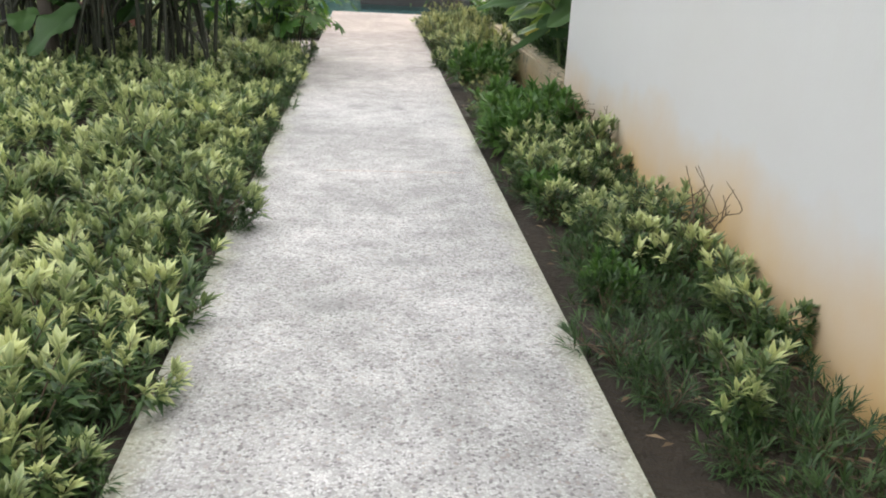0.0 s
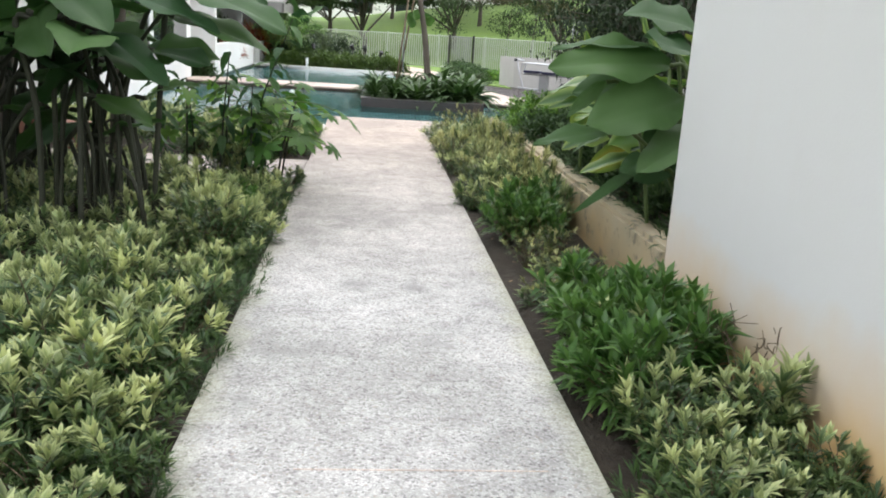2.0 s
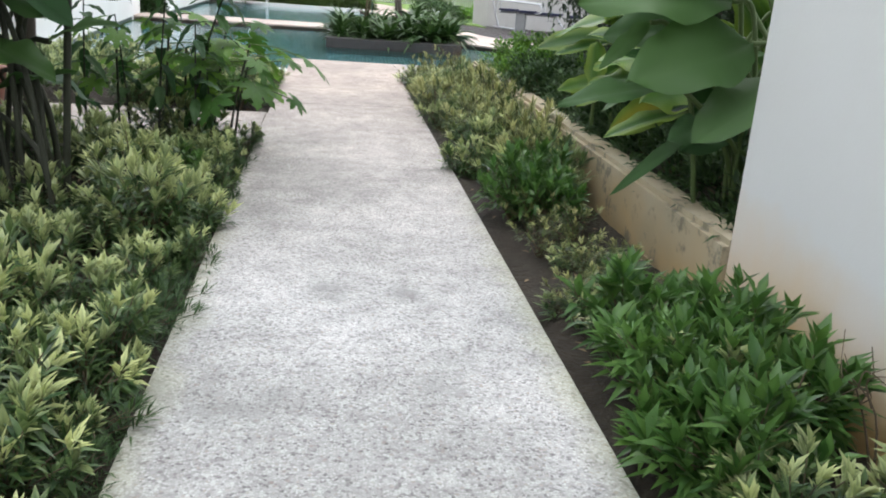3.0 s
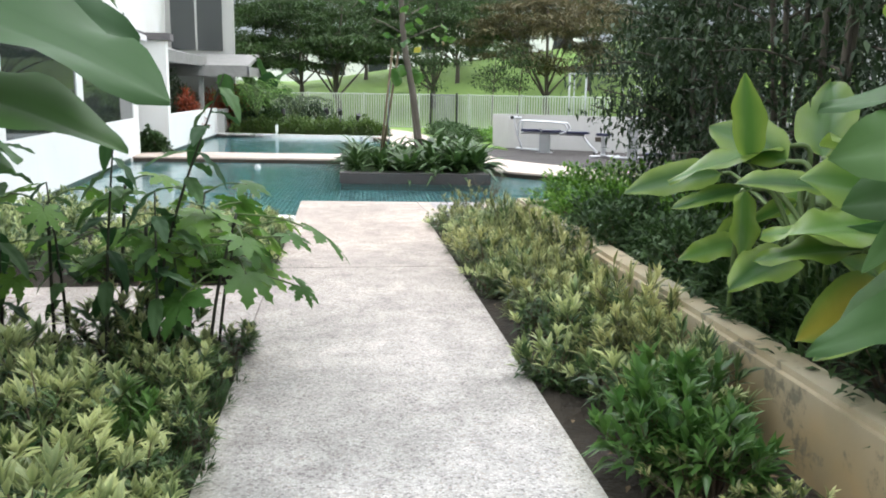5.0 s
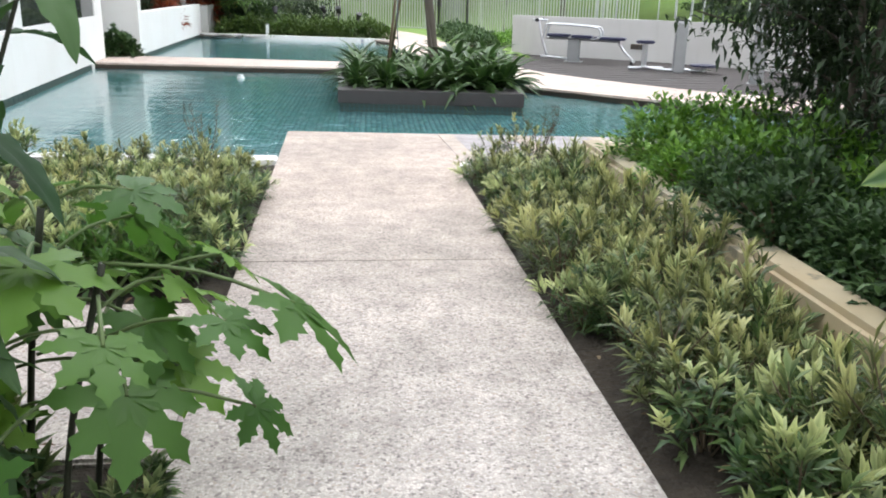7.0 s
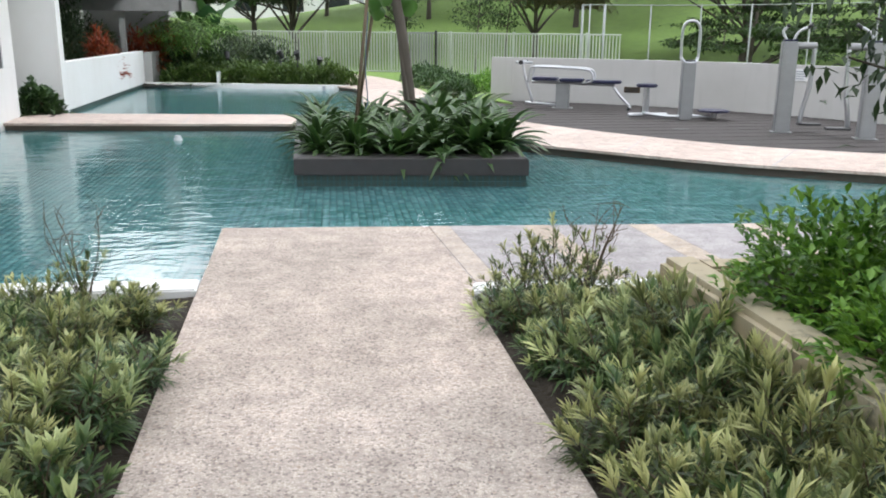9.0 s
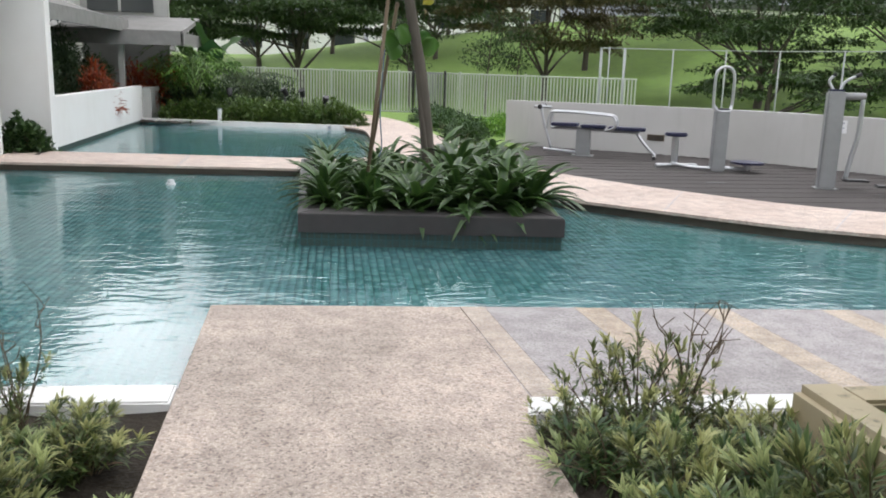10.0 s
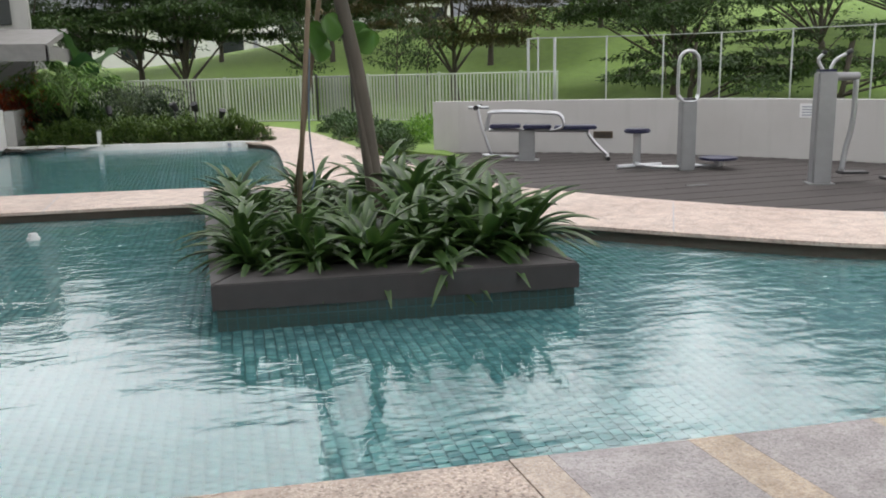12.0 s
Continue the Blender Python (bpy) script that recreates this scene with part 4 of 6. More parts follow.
def bush(name, x, y, z, rx, ry, h, n, length, width, material, label, cat="bush", group="", seed=0, stems=12):
    """A rounded bush: stems and a shell of leaf sprays with an uneven outline."""
    r_ = np.random.default_rng(seed)
    ob = new(name)
    ob.matrix_basis = pose(x, y, z)
    d = ball(r_, n)
    d[:, 2] = np.abs(d[:, 2]) * 1.0 - 0.12
    lump = 1 + 0.28 * np.sin(d[:, 0] * 5 + seed) * np.cos(d[:, 1] * 6 + seed * 2) + 0.14 * np.sin(d[:, 2] * 11 + d[:, 0] * 9)
    rr = r_.uniform(0.55, 1.0, n) ** 0.6 * lump
    p = d * rr[:, None] * np.array([rx, ry, h])
    p[:, 2] = np.maximum(p[:, 2], 0.02)
    w = unit(d + r_.normal(0, 0.55, (n, 3)) + np.array([0, 0, 0.25]))
    put("foliage", leaf_mesh("foliage", leaf_arrays(p, w, r_.uniform(0.7, 1.2, n) * length, r_.uniform(0.8, 1.1, n) * width, 0.2)), material, ob)
    runs = []
    for i in range(stems):
        e = d[i] * np.array([rx, ry, h]) * 0.8
        runs.append((arc([(e[0] * 0.1, e[1] * 0.1, -0.05), (e[0] * 0.4, e[1] * 0.4, e[2] * 0.55), e], 3), np.linspace(0.012, 0.004, 7)))
    put("stem_tangle", tubes("stem_tangle", runs, 4), TWIG, ob)["kind"] = "stuff"
    return tagged(ob, label, cat, group)


for i, (x, y, rx, ry, h) in enumerate(((2.10, 13.95, 0.45, 0.5, 0.52), (2.6, 14.0, 0.5, 0.45, 0.55), (2.25, 13.2, 0.48, 0.5, 0.5), (2.75, 13.1, 0.5, 0.5, 0.52), (2.2, 12.4, 0.45, 0.5, 0.44), (2.25, 11.6, 0.42, 0.5, 0.42), (2.7, 12.2, 0.5, 0.5, 0.5), (2.25, 10.8, 0.4, 0.45, 0.38), (3.2, 13.7, 0.5, 0.5, 0.5))):
    # bushes 4, 5 and 7 get the dark undergrowth tone in place of hedge shade
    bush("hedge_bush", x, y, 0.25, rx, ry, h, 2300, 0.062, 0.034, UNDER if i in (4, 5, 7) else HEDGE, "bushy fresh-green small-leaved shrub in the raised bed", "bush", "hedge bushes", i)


for i, (x, y) in enumerate(((2.05, 7.6), (2.1, 8.3), (2.05, 9.0), (2.1, 9.7), (2.1, 10.3), (2.7, 8.0), (2.7, 9.4), (2.8, 10.4), (3.1, 11.4))):
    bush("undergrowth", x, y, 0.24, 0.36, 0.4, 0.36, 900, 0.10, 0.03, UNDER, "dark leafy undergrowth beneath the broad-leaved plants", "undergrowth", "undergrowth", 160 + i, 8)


for i, y in enumerate((9.9, 10.45, 11.0, 11.55, 12.1, 12.65, 13.2, 13.7)):
    # the first six are coloured dark for the hedge's shaded lower half
    bush("edge_bush", (1.88 if 3 < i < 7 else 1.98) + 0.05 * (i % 2), y, 0.27, 0.33 if 3 < i < 7 else 0.27, 0.38, 0.30 + 0.04 * (i % 3), 1100, 0.06, 0.032, HEDGE if i > 5 else UNDER, "small-leaved shrub hanging over the low wall", "bush", "edge bushes", 140 + i, 8)


def small_tree(name, x, y, z, h, crown0, r, n, length, width, material, label, seed, trunk=0.05, stems=2, droop=0.9, cat="tree"):
    """A slender tree: leaning trunks, limbs, and sprays of leaves along them."""
    r_ = np.random.default_rng(seed)
    ob = new(name)
    ob.matrix_basis = pose(x, y, z)
    trunks, limbs = [], []
    for i in range(stems):
        a = r_.uniform(0, 6.28)
        off = np.array([math.cos(a), math.sin(a), 0]) * r * 0.35
        b0 = np.array([math.cos(a), math.sin(a), 0]) * trunk * 2.2
        line = arc([b0 + (0, 0, -0.1), b0 + off * 0.3 + (0, 0, h * 0.35), b0 + off + (0, 0, h * 0.95)], 6)
        trunks.append((line, np.linspace(trunk, trunk * 0.25, len(line))))
        for j in range(int(12 / stems) + 5):
            t_ = r_.uniform(crown0, 0.98)
            s0 = line[int(t_ * (len(line) - 1))]
            aa = r_.uniform(0, 6.28)
            L = r * r_.uniform(0.55, 1.1) * (1.15 - 0.5 * abs(t_ - 0.6))
            e = s0 + np.array([math.cos(aa) * L, math.sin(aa) * L, r_.uniform(0.05, 0.5) * L])
            limbs.append((arc([s0, (s0 + e) / 2 + (0, 0, 0.08), e], 4), np.linspace(trunk * 0.3, 0.005, 9)))
    put("trunk", tubes("trunk", trunks, 8), BARK, ob)
    put("branching", tubes("branching", limbs, 4), BARK, ob)["kind"] = "stuff"
    pts = []
    per = n // len(limbs)
    for line, _ in limbs:
        t_ = r_.uniform(0.25, 1.0, per)
        base = line[(t_ * (len(line) - 1)).astype(int)]
        pts.append(base + r_.normal(0, 0.13, (per, 3)) * np.array([1.3, 1.3, 0.9]))
    p = np.concatenate(pts)
    w = unit(r_.normal(0, 1, p.shape) + np.array([0, 0, -droop]))
    put("crown", leaf_mesh("crown", leaf_arrays(p, w, r_.uniform(0.6, 1.15, len(p)) * length, r_.uniform(0.8, 1.2, len(p)) * width, 0.15)), material, ob)
    return tagged(ob, label, cat)


for i, (x, y, h, r) in enumerate(((3.35, 14.15, 3.9, 1.0), (2.95, 13.3, 3.6, 0.95), (3.35, 12.3, 4.0, 1.1), (3.0, 11.3, 3.8, 0.9), (3.45, 10.4, 4.2, 1.1))):
    small_tree("narrow_leaved_tree", x, y, 0.25, h, 0.22, r, 6000, 0.115, 0.03, DARKLEAF, "dark multi-stemmed tree with lacy narrow leaves", 200 + i, 0.04, 3, 0.3)


def blade(L, W, bend, wave, seed, twist=0.0):
    """A broad paddle leaf with a sunken midrib and wavy edge, its stalk end at the origin, along +x."""
    r_ = np.random.default_rng(seed)
    ns, nc = 14, 8
    u = np.linspace(0, 1, ns)
    out = np.sin(np.pi * np.clip(u, 0, 1) ** 0.75) ** 0.72
    out[0], out[-1] = 0.06, 0.02
    cols = np.linspace(-1, 1, nc + 1)
    U, C = np.meshgrid(u, cols, indexing="ij")
    half = W / 2 * out[:, None]
    ph = r_.uniform(0, 6)
    X = U * L * (1 - 0.12 * bend * U)
    Y = C * half
    Z = -bend * L * 0.55 * U ** 2 + 0.22 * W * np.abs(C) * out[:, None] * (1 - 0.6 * np.abs(C)) + wave * W * np.abs(C) ** 2 * np.sin(U * 13 + ph + 2 * np.sign(C))
    Z += 0.006 * np.cos(U * 60 + np.abs(C) * 4) * np.abs(C) * out[:, None]
    Y, Z = Y * math.cos(twist) - Z * math.sin(twist) * 0.3, Z + Y * math.sin(twist)
    I, J = np.meshgrid(np.arange(ns - 1), np.arange(nc), indexing="ij")
    q = np.stack([I * (nc + 1) + J, (I + 1) * (nc + 1) + J, (I + 1) * (nc + 1) + J + 1, I * (nc + 1) + J + 1], -1).reshape(-1, 4)
    me = fast_mesh("leaf", np.stack([X, Y, Z], -1), q, None, np.abs(C).ravel())
    me.polygons.foreach_set("use_smooth", np.ones(len(me.polygons), bool))
    return me


def paddle_plant(x, y, z, leaves, label, material, seed, name="paddle_leaf_plant", stalk=None):
    """leaves: stalk head's place, the way the blade points (degrees), its rise, length, width, droop."""
    ob = new(name)
    ob.matrix_basis = pose(x, y, z)
    r_ = np.random.default_rng(seed)
    for i, (hx, hy, hz, ang, rise, L, W, bend, *roll) in enumerate(leaves):
        bx, by = r_.normal(0, 0.10 if stalk is None else 0.19, 2)
        d = np.array([math.cos(radians(ang)), math.sin(radians(ang)), 0]) * 0.12
        pipe("stalk", [(bx, by, -0.05), (bx + (hx - bx) * 0.3, by + (hy - by) * 0.3, hz * 0.6), (hx - d[0], hy - d[1], hz - 0.03), (hx, hy, hz)], 0.013 if stalk is None else r_.uniform(0.012, 0.022), stalk or STEM_GREEN, ob, sides=6, n=5)
        put("leaf", blade(L, W, bend, r_.uniform(0.03, 0.10), seed * 50 + i, r_.uniform(-0.5, 0.5)), material, ob, at=pose(hx, hy, hz, sum(roll), -rise, ang))
    return tagged(ob, label, "plant")


def random_leaves(r_, n, reach, z0, z1, toward, spread, L0=0.45, L1=0.7):
    out = []
    for i in range(n):
        ang = toward + r_.uniform(-spread, spread)
        q = reach * r_.uniform(0.15, 1.0)
        L = r_.uniform(L0, L1)
        out.append((math.cos(radians(ang)) * q, math.sin(radians(ang)) * q, r_.uniform(z0, z1), ang + r_.uniform(-35, 35), r_.uniform(-35, 60), L, L * r_.uniform(0.44, 0.56), r_.uniform(0.1, 0.5)))
    return out


def aimed(base, head, tip, width, bend=0.2):
    """A leaf for paddle_plant from the place of its stalk's head and of its tip."""
    h, t_ = np.array(head, float), np.array(tip, float)
    d = t_ - h
    flat = math.hypot(d[0], d[1])
    L = float(np.linalg.norm(d)) * 1.04
    rise = math.degrees(math.atan2(d[2] + 0.5 * bend * L, flat))
    return (h[0] - base[0], h[1] - base[1], h[2] - base[2], math.degrees(math.atan2(d[1], d[0])), rise, L, width, bend, 36 if d[0] > 0 else -30)


r_ = np.random.default_rng(31)
E_LABEL = "lush tropical plant with broad yellow-green paddle leaves"
E1, E2, E3 = (2.1, 9.8, 0.25), (2.2, 8.75, 0.25), (2.05, 7.85, 0.25)
paddle_plant(*E1, [aimed(E1, *l_) for l_ in (
    ((1.78, 9.85, 1.12), (1.64, 9.66, 1.52), 0.17, 0.05), ((1.95, 9.8, 1.12), (1.69, 10.19, 1.26), 0.26, 0.3), ((1.8, 9.85, 0.98), (1.42, 9.88, 0.87), 0.14, 0.2),
    ((1.62, 9.55, 1.0), (1.58, 9.45, 0.68), 0.2, 0.0), ((2.15, 10.95, 0.95), (1.55, 10.92, 0.81), 0.24, 0.3), ((1.85, 9.5, 0.72), (1.45, 9.2, 0.62), 0.24, 0.25),
    ((1.95, 9.4, 1.02), (1.5, 9.35, 1.05), 0.24, 0.3), ((2.05, 9.3, 1.1), (1.75, 8.95, 1.28), 0.34, 0.3), ((1.8, 9.9, 0.7), (1.46, 9.8, 0.62), 0.14, 0.3))] + random_leaves(r_, 9, 0.35, 0.4, 0.95, 10, 150), E_LABEL, PADDLE, 301)
paddle_plant(*E2, [aimed(E2, *l_) for l_ in (
    ((1.95, 8.75, 1.15), (1.62, 8.5, 1.35), 0.34, 0.3), ((1.85, 8.7, 0.95), (1.35, 8.6, 0.95), 0.3, 0.3), ((1.9, 8.6, 0.7), (1.4, 8.45, 0.55), 0.22, 0.3),
    ((2.0, 8.9, 1.3), (1.75, 8.8, 1.75), 0.3, 0.1), ((1.8, 8.9, 0.85), (1.42, 9.0, 0.78), 0.2, 0.3), ((1.9, 8.8, 1.05), (1.5, 8.85, 1.12), 0.3, 0.3), ((2.0, 8.65, 0.85), (1.6, 8.45, 0.75), 0.3, 0.25), ((1.95, 8.95, 0.7), (1.55, 8.8, 0.5), 0.22, 0.3))] + random_leaves(r_, 8, 0.35, 0.4, 1.1, 60, 150), E_LABEL, PADDLE, 302)
# this plant takes the darker leaf because its undersides are seen in shade
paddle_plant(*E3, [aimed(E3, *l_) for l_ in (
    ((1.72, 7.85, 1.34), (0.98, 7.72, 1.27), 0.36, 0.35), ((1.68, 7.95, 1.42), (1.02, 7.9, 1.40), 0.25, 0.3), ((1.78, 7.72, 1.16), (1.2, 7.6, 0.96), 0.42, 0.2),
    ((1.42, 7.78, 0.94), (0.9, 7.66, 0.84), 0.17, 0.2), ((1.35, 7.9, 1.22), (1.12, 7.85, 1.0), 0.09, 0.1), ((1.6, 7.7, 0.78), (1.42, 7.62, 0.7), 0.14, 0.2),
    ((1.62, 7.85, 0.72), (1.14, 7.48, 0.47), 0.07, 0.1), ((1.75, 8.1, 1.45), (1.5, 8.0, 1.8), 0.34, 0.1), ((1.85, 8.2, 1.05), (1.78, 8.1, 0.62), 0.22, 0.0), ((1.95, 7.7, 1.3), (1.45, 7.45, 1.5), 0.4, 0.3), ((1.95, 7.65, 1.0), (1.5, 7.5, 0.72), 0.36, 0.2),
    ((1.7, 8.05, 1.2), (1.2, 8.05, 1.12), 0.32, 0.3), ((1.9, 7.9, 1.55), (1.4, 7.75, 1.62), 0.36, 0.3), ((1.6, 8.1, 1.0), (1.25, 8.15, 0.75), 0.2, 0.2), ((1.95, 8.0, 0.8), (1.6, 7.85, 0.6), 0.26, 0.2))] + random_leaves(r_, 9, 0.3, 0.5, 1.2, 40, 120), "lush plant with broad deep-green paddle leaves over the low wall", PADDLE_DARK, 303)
paddle_plant(2.75, 9.1, 0.25, random_leaves(r_, 11, 0.45, 0.5, 1.35, 180, 170), E_LABEL, PADDLE, 304)
W_LABEL = "tall clump of broad dark-green paddle leaves on bunched stalks"
W1 = (-1.95, 8.5, 0.0)
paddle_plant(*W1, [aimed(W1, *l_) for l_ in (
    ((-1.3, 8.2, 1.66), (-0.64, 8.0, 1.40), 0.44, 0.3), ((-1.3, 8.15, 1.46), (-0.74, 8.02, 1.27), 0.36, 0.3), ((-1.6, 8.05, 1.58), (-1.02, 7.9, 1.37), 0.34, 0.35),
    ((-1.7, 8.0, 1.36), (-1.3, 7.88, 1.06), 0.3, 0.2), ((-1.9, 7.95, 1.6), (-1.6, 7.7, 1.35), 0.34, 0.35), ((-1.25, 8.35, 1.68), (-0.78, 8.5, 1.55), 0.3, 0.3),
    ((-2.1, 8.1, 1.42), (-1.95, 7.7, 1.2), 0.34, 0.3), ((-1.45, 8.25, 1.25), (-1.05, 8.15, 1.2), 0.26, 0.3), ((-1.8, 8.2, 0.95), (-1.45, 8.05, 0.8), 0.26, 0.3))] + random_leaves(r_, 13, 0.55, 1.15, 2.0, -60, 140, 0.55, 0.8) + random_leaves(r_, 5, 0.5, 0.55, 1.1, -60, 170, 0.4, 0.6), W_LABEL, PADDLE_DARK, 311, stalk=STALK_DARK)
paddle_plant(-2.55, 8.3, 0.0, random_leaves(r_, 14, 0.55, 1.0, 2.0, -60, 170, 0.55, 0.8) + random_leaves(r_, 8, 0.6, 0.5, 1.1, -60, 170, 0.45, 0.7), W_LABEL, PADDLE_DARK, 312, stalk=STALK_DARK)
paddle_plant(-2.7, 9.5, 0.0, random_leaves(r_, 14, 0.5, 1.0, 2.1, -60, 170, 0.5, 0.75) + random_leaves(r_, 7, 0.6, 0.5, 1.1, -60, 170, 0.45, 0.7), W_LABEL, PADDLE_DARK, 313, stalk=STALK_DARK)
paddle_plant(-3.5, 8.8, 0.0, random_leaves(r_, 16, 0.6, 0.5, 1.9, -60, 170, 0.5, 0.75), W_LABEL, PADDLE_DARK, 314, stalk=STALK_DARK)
for i, (x, y, tr) in enumerate(((-2.95, 8.75, 0.085), (-3.25, 10.1, 0.09), (-2.45, 10.35, 0.05), (-4.4, 9.3, 0.08))):
    small_tree("shade_tree", x, y, -0.05, 4.4, 0.55, 1.2, 2200, 0.17, 0.075, PADDLE_DARK, "shade tree with a dark trunk in the planting bed", 240 + i, tr, 2, 0.5)


def lobed_leaf(r0, seed):
    """A papaya leaf: seven deeply cut, toothed lobes round the stalk."""
    r_ = np.random.default_rng(seed)
    co, tri = [(0.0, 0.0, 0.0)], []
    for lobe in range(7):
        a = radians(-132 + lobe * 44 + r_.uniform(-5, 5))
        L = r0 * (0.62 + 0.38 * math.cos(a * 0.5)) * r_.uniform(0.9, 1.08)
        pts = []
        for side in (-1, 1):
            run = []
            for u, w in ((0.28, 0.20), (0.5, 0.15), (0.62, 0.25), (0.70, 0.13), (0.82, 0.17), (0.88, 0.07)):
                run.append((u * L, side * w * L * 1.0))
            pts.append(run)
        line = pts[0] + [(L, 0)] + pts[1][::-1]
        mid = len(co)
        co.append((math.cos(a) * L * 0.55, math.sin(a) * L * 0.55, -0.05 * L))
        b = len(co)
        for px, py in line:
            co.append((math.cos(a) * px - math.sin(a) * py, math.sin(a) * px + math.cos(a) * py, -0.22 * px * px / r0 + 0.10 * abs(py)))
        k_ = len(line)
        tri += [(mid, b + i, b + i + 1) for i in range(k_ - 1)] + [(0, b, mid), (0, mid, b + k_ - 1)]
    return fast_mesh("leaf", co, None, tri)


LOBED = [lobed_leaf(0.21, 400 + i) for i in range(5)]


def papaya(x, y, h, leaves, seed, lean=(0, 0), reach=0.36):
    ob = tagged(new("papaya_plant"), "young papaya plant with lobed fresh-green leaves", "plant", "papaya plants")
    ob.matrix_basis = pose(x, y, 0)
    r_ = np.random.default_rng(seed)
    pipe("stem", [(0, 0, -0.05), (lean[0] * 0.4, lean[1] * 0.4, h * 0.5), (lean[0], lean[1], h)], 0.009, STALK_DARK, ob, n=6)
    for i in range(leaves):
        t_ = 1.0 - 0.5 * i / leaves
        s0 = np.array([lean[0] * t_, lean[1] * t_, h * t_])
        a = i * 137.5 + r_.uniform(-20, 20)
        L = r_.uniform(0.5, 1.0) * reach
        e = s0 + np.array([math.cos(radians(a)) * L, math.sin(radians(a)) * L, L * r_.uniform(-0.35, 0.35)])
        pipe("stalk", [s0, (s0 + e) / 2 + (0, 0, 0.03), e], 0.005, STEM_GREEN, ob, sides=5, n=3)
        s_ = r_.uniform(0.6, 1.05)
        put("leaf", LOBED[r_.integers(5)], PAPAYA, ob, at=pose(*e, r_.uniform(-28, 28), r_.uniform(8, 42), a) @ Matrix.Scale(s_, 4))
    return ob


papaya(-0.92, 10.3, 0.80, 10, 1, (0.18, -0.02), 0.44)
papaya(-1.05, 10.48, 0.88, 9, 2, (0.12, 0.0), 0.36)
papaya(-1.22, 10.3, 0.74, 7, 9, (0.02, 0.02), 0.3)
papaya(-1.4, 10.5, 0.92, 8, 3, (0.05, 0.05), 0.36)
papaya(-0.9, 10.55, 0.62, 7, 4, (0.12, 0.0), 0.36)
papaya(-1.7, 10.35, 0.85, 8, 10, (0.0, 0.05), 0.36)


def whip(x, y, top, n, L, label, seed, name="tall_herb"):
    """A tall thin stem with lance leaves."""
    r_ = np.random.default_rng(seed)
    ob = tagged(new(name), label, "plant")
    ob.matrix_basis = pose(x, y, 0)
    line = arc([(0, 0, -0.05), (top[0] * 0.4, top[1] * 0.4, top[2] * 0.5), top], 12)
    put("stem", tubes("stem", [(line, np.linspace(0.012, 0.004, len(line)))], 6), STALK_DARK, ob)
    for i in range(n):
        p = line[int((0.3 + 0.7 * (i + 1) / n) * (len(line) - 1))]
        a = i * 137.5
        put("leaf", blade(L * r_.uniform(0.7, 1.1), L * 0.3, r_.uniform(0.3, 0.9), 0.03, seed * 40 + i), PADDLE_DARK, ob, at=pose(*p, 0, r_.uniform(-10, 45), a))
    return ob


HERB = "tall thin-stemmed plant with dark stem and narrow leaves"
whip(-1.22, 10.15, (0.46, -0.02, 1.50), 20, 0.26, HERB, 5)
whip(-1.1, 10.0, (0.02, 0.0, 0.95), 13, 0.24, HERB, 6)
whip(-1.38, 10.1, (0.1, 0.0, 1.2), 15, 0.26, HERB, 7)
whip(-1.6, 10.3, (-0.1, 0.1, 0.95), 13, 0.24, HERB, 8)
whip(-1.0, 10.12, (-0.03, 0.02, 0.6), 9, 0.2, HERB, 9)
whip(-1.9, 10.2, (0.05, 0.0, 1.15), 14, 0.26, HERB, 11)

# strap-leaved lilies on the island


def strap_leaf(seed, L, up, W):
    """One arching strap leaf with a sunken midrib."""
    ns = 9
    u = np.linspace(0, 1, ns)
    reach = L * (0.12 * u + (0.80 / (0.55 + up * 0.5)) * u ** 1.6)
    hgt = L * (min(up, 1.9) * 0.64 * u - (0.22 + 0.30 / up) * u ** 2.6)
    w = W / 2 * np.sin(np.pi * (0.12 + 0.88 * u)) ** 0.55
    w[-1] = 0.001
    co = np.stack([np.stack([reach, s * w, hgt + (0.3 * w if s else -0.2 * w)], 1) for s in (-1, 0, 1)], 1).reshape(-1, 3)
    q = []
    for s in range(ns - 1):
        o = s * 3
        q += [(o, o + 1, o + 4, o + 3), (o + 1, o + 2, o + 5, o + 4)]
    me = fast_mesh("leaf", co, q, None, np.tile(np.array([0.8, 0.1, 0.8]), ns))
    me.polygons.foreach_set("use_smooth", np.ones(len(me.polygons), bool))
    return me


r_ = np.random.default_rng(77)
STRAPS = [strap_leaf(i, r_.uniform(0.46, 0.66), 0.62 + 0.125 * i, r_.uniform(0.072, 0.098)) for i in range(10)]
LILY_LABEL = "strap-leaved lily clump with arching dark-green leaves"


def lily(x, y, z, size, n=37, tilt=0.0, label=LILY_LABEL):
    ob_ = tagged(new("strap_lily"), label, "lily", "island lilies")
    ob_.matrix_basis = pose(x, y, z, tilt, 0, 0) @ Matrix.Scale(size, 4)
    for k_ in range(n):
        put("leaf", STRAPS[r_.integers(10)], STRAP, ob_, at=pose(r_.normal(0, 0.03), r_.normal(0, 0.03), 0, 0, 0, k_ * 137.5 + r_.uniform(-25, 25)) @ Matrix.Scale(r_.uniform(0.75, 1.1), 4))
    return ob_


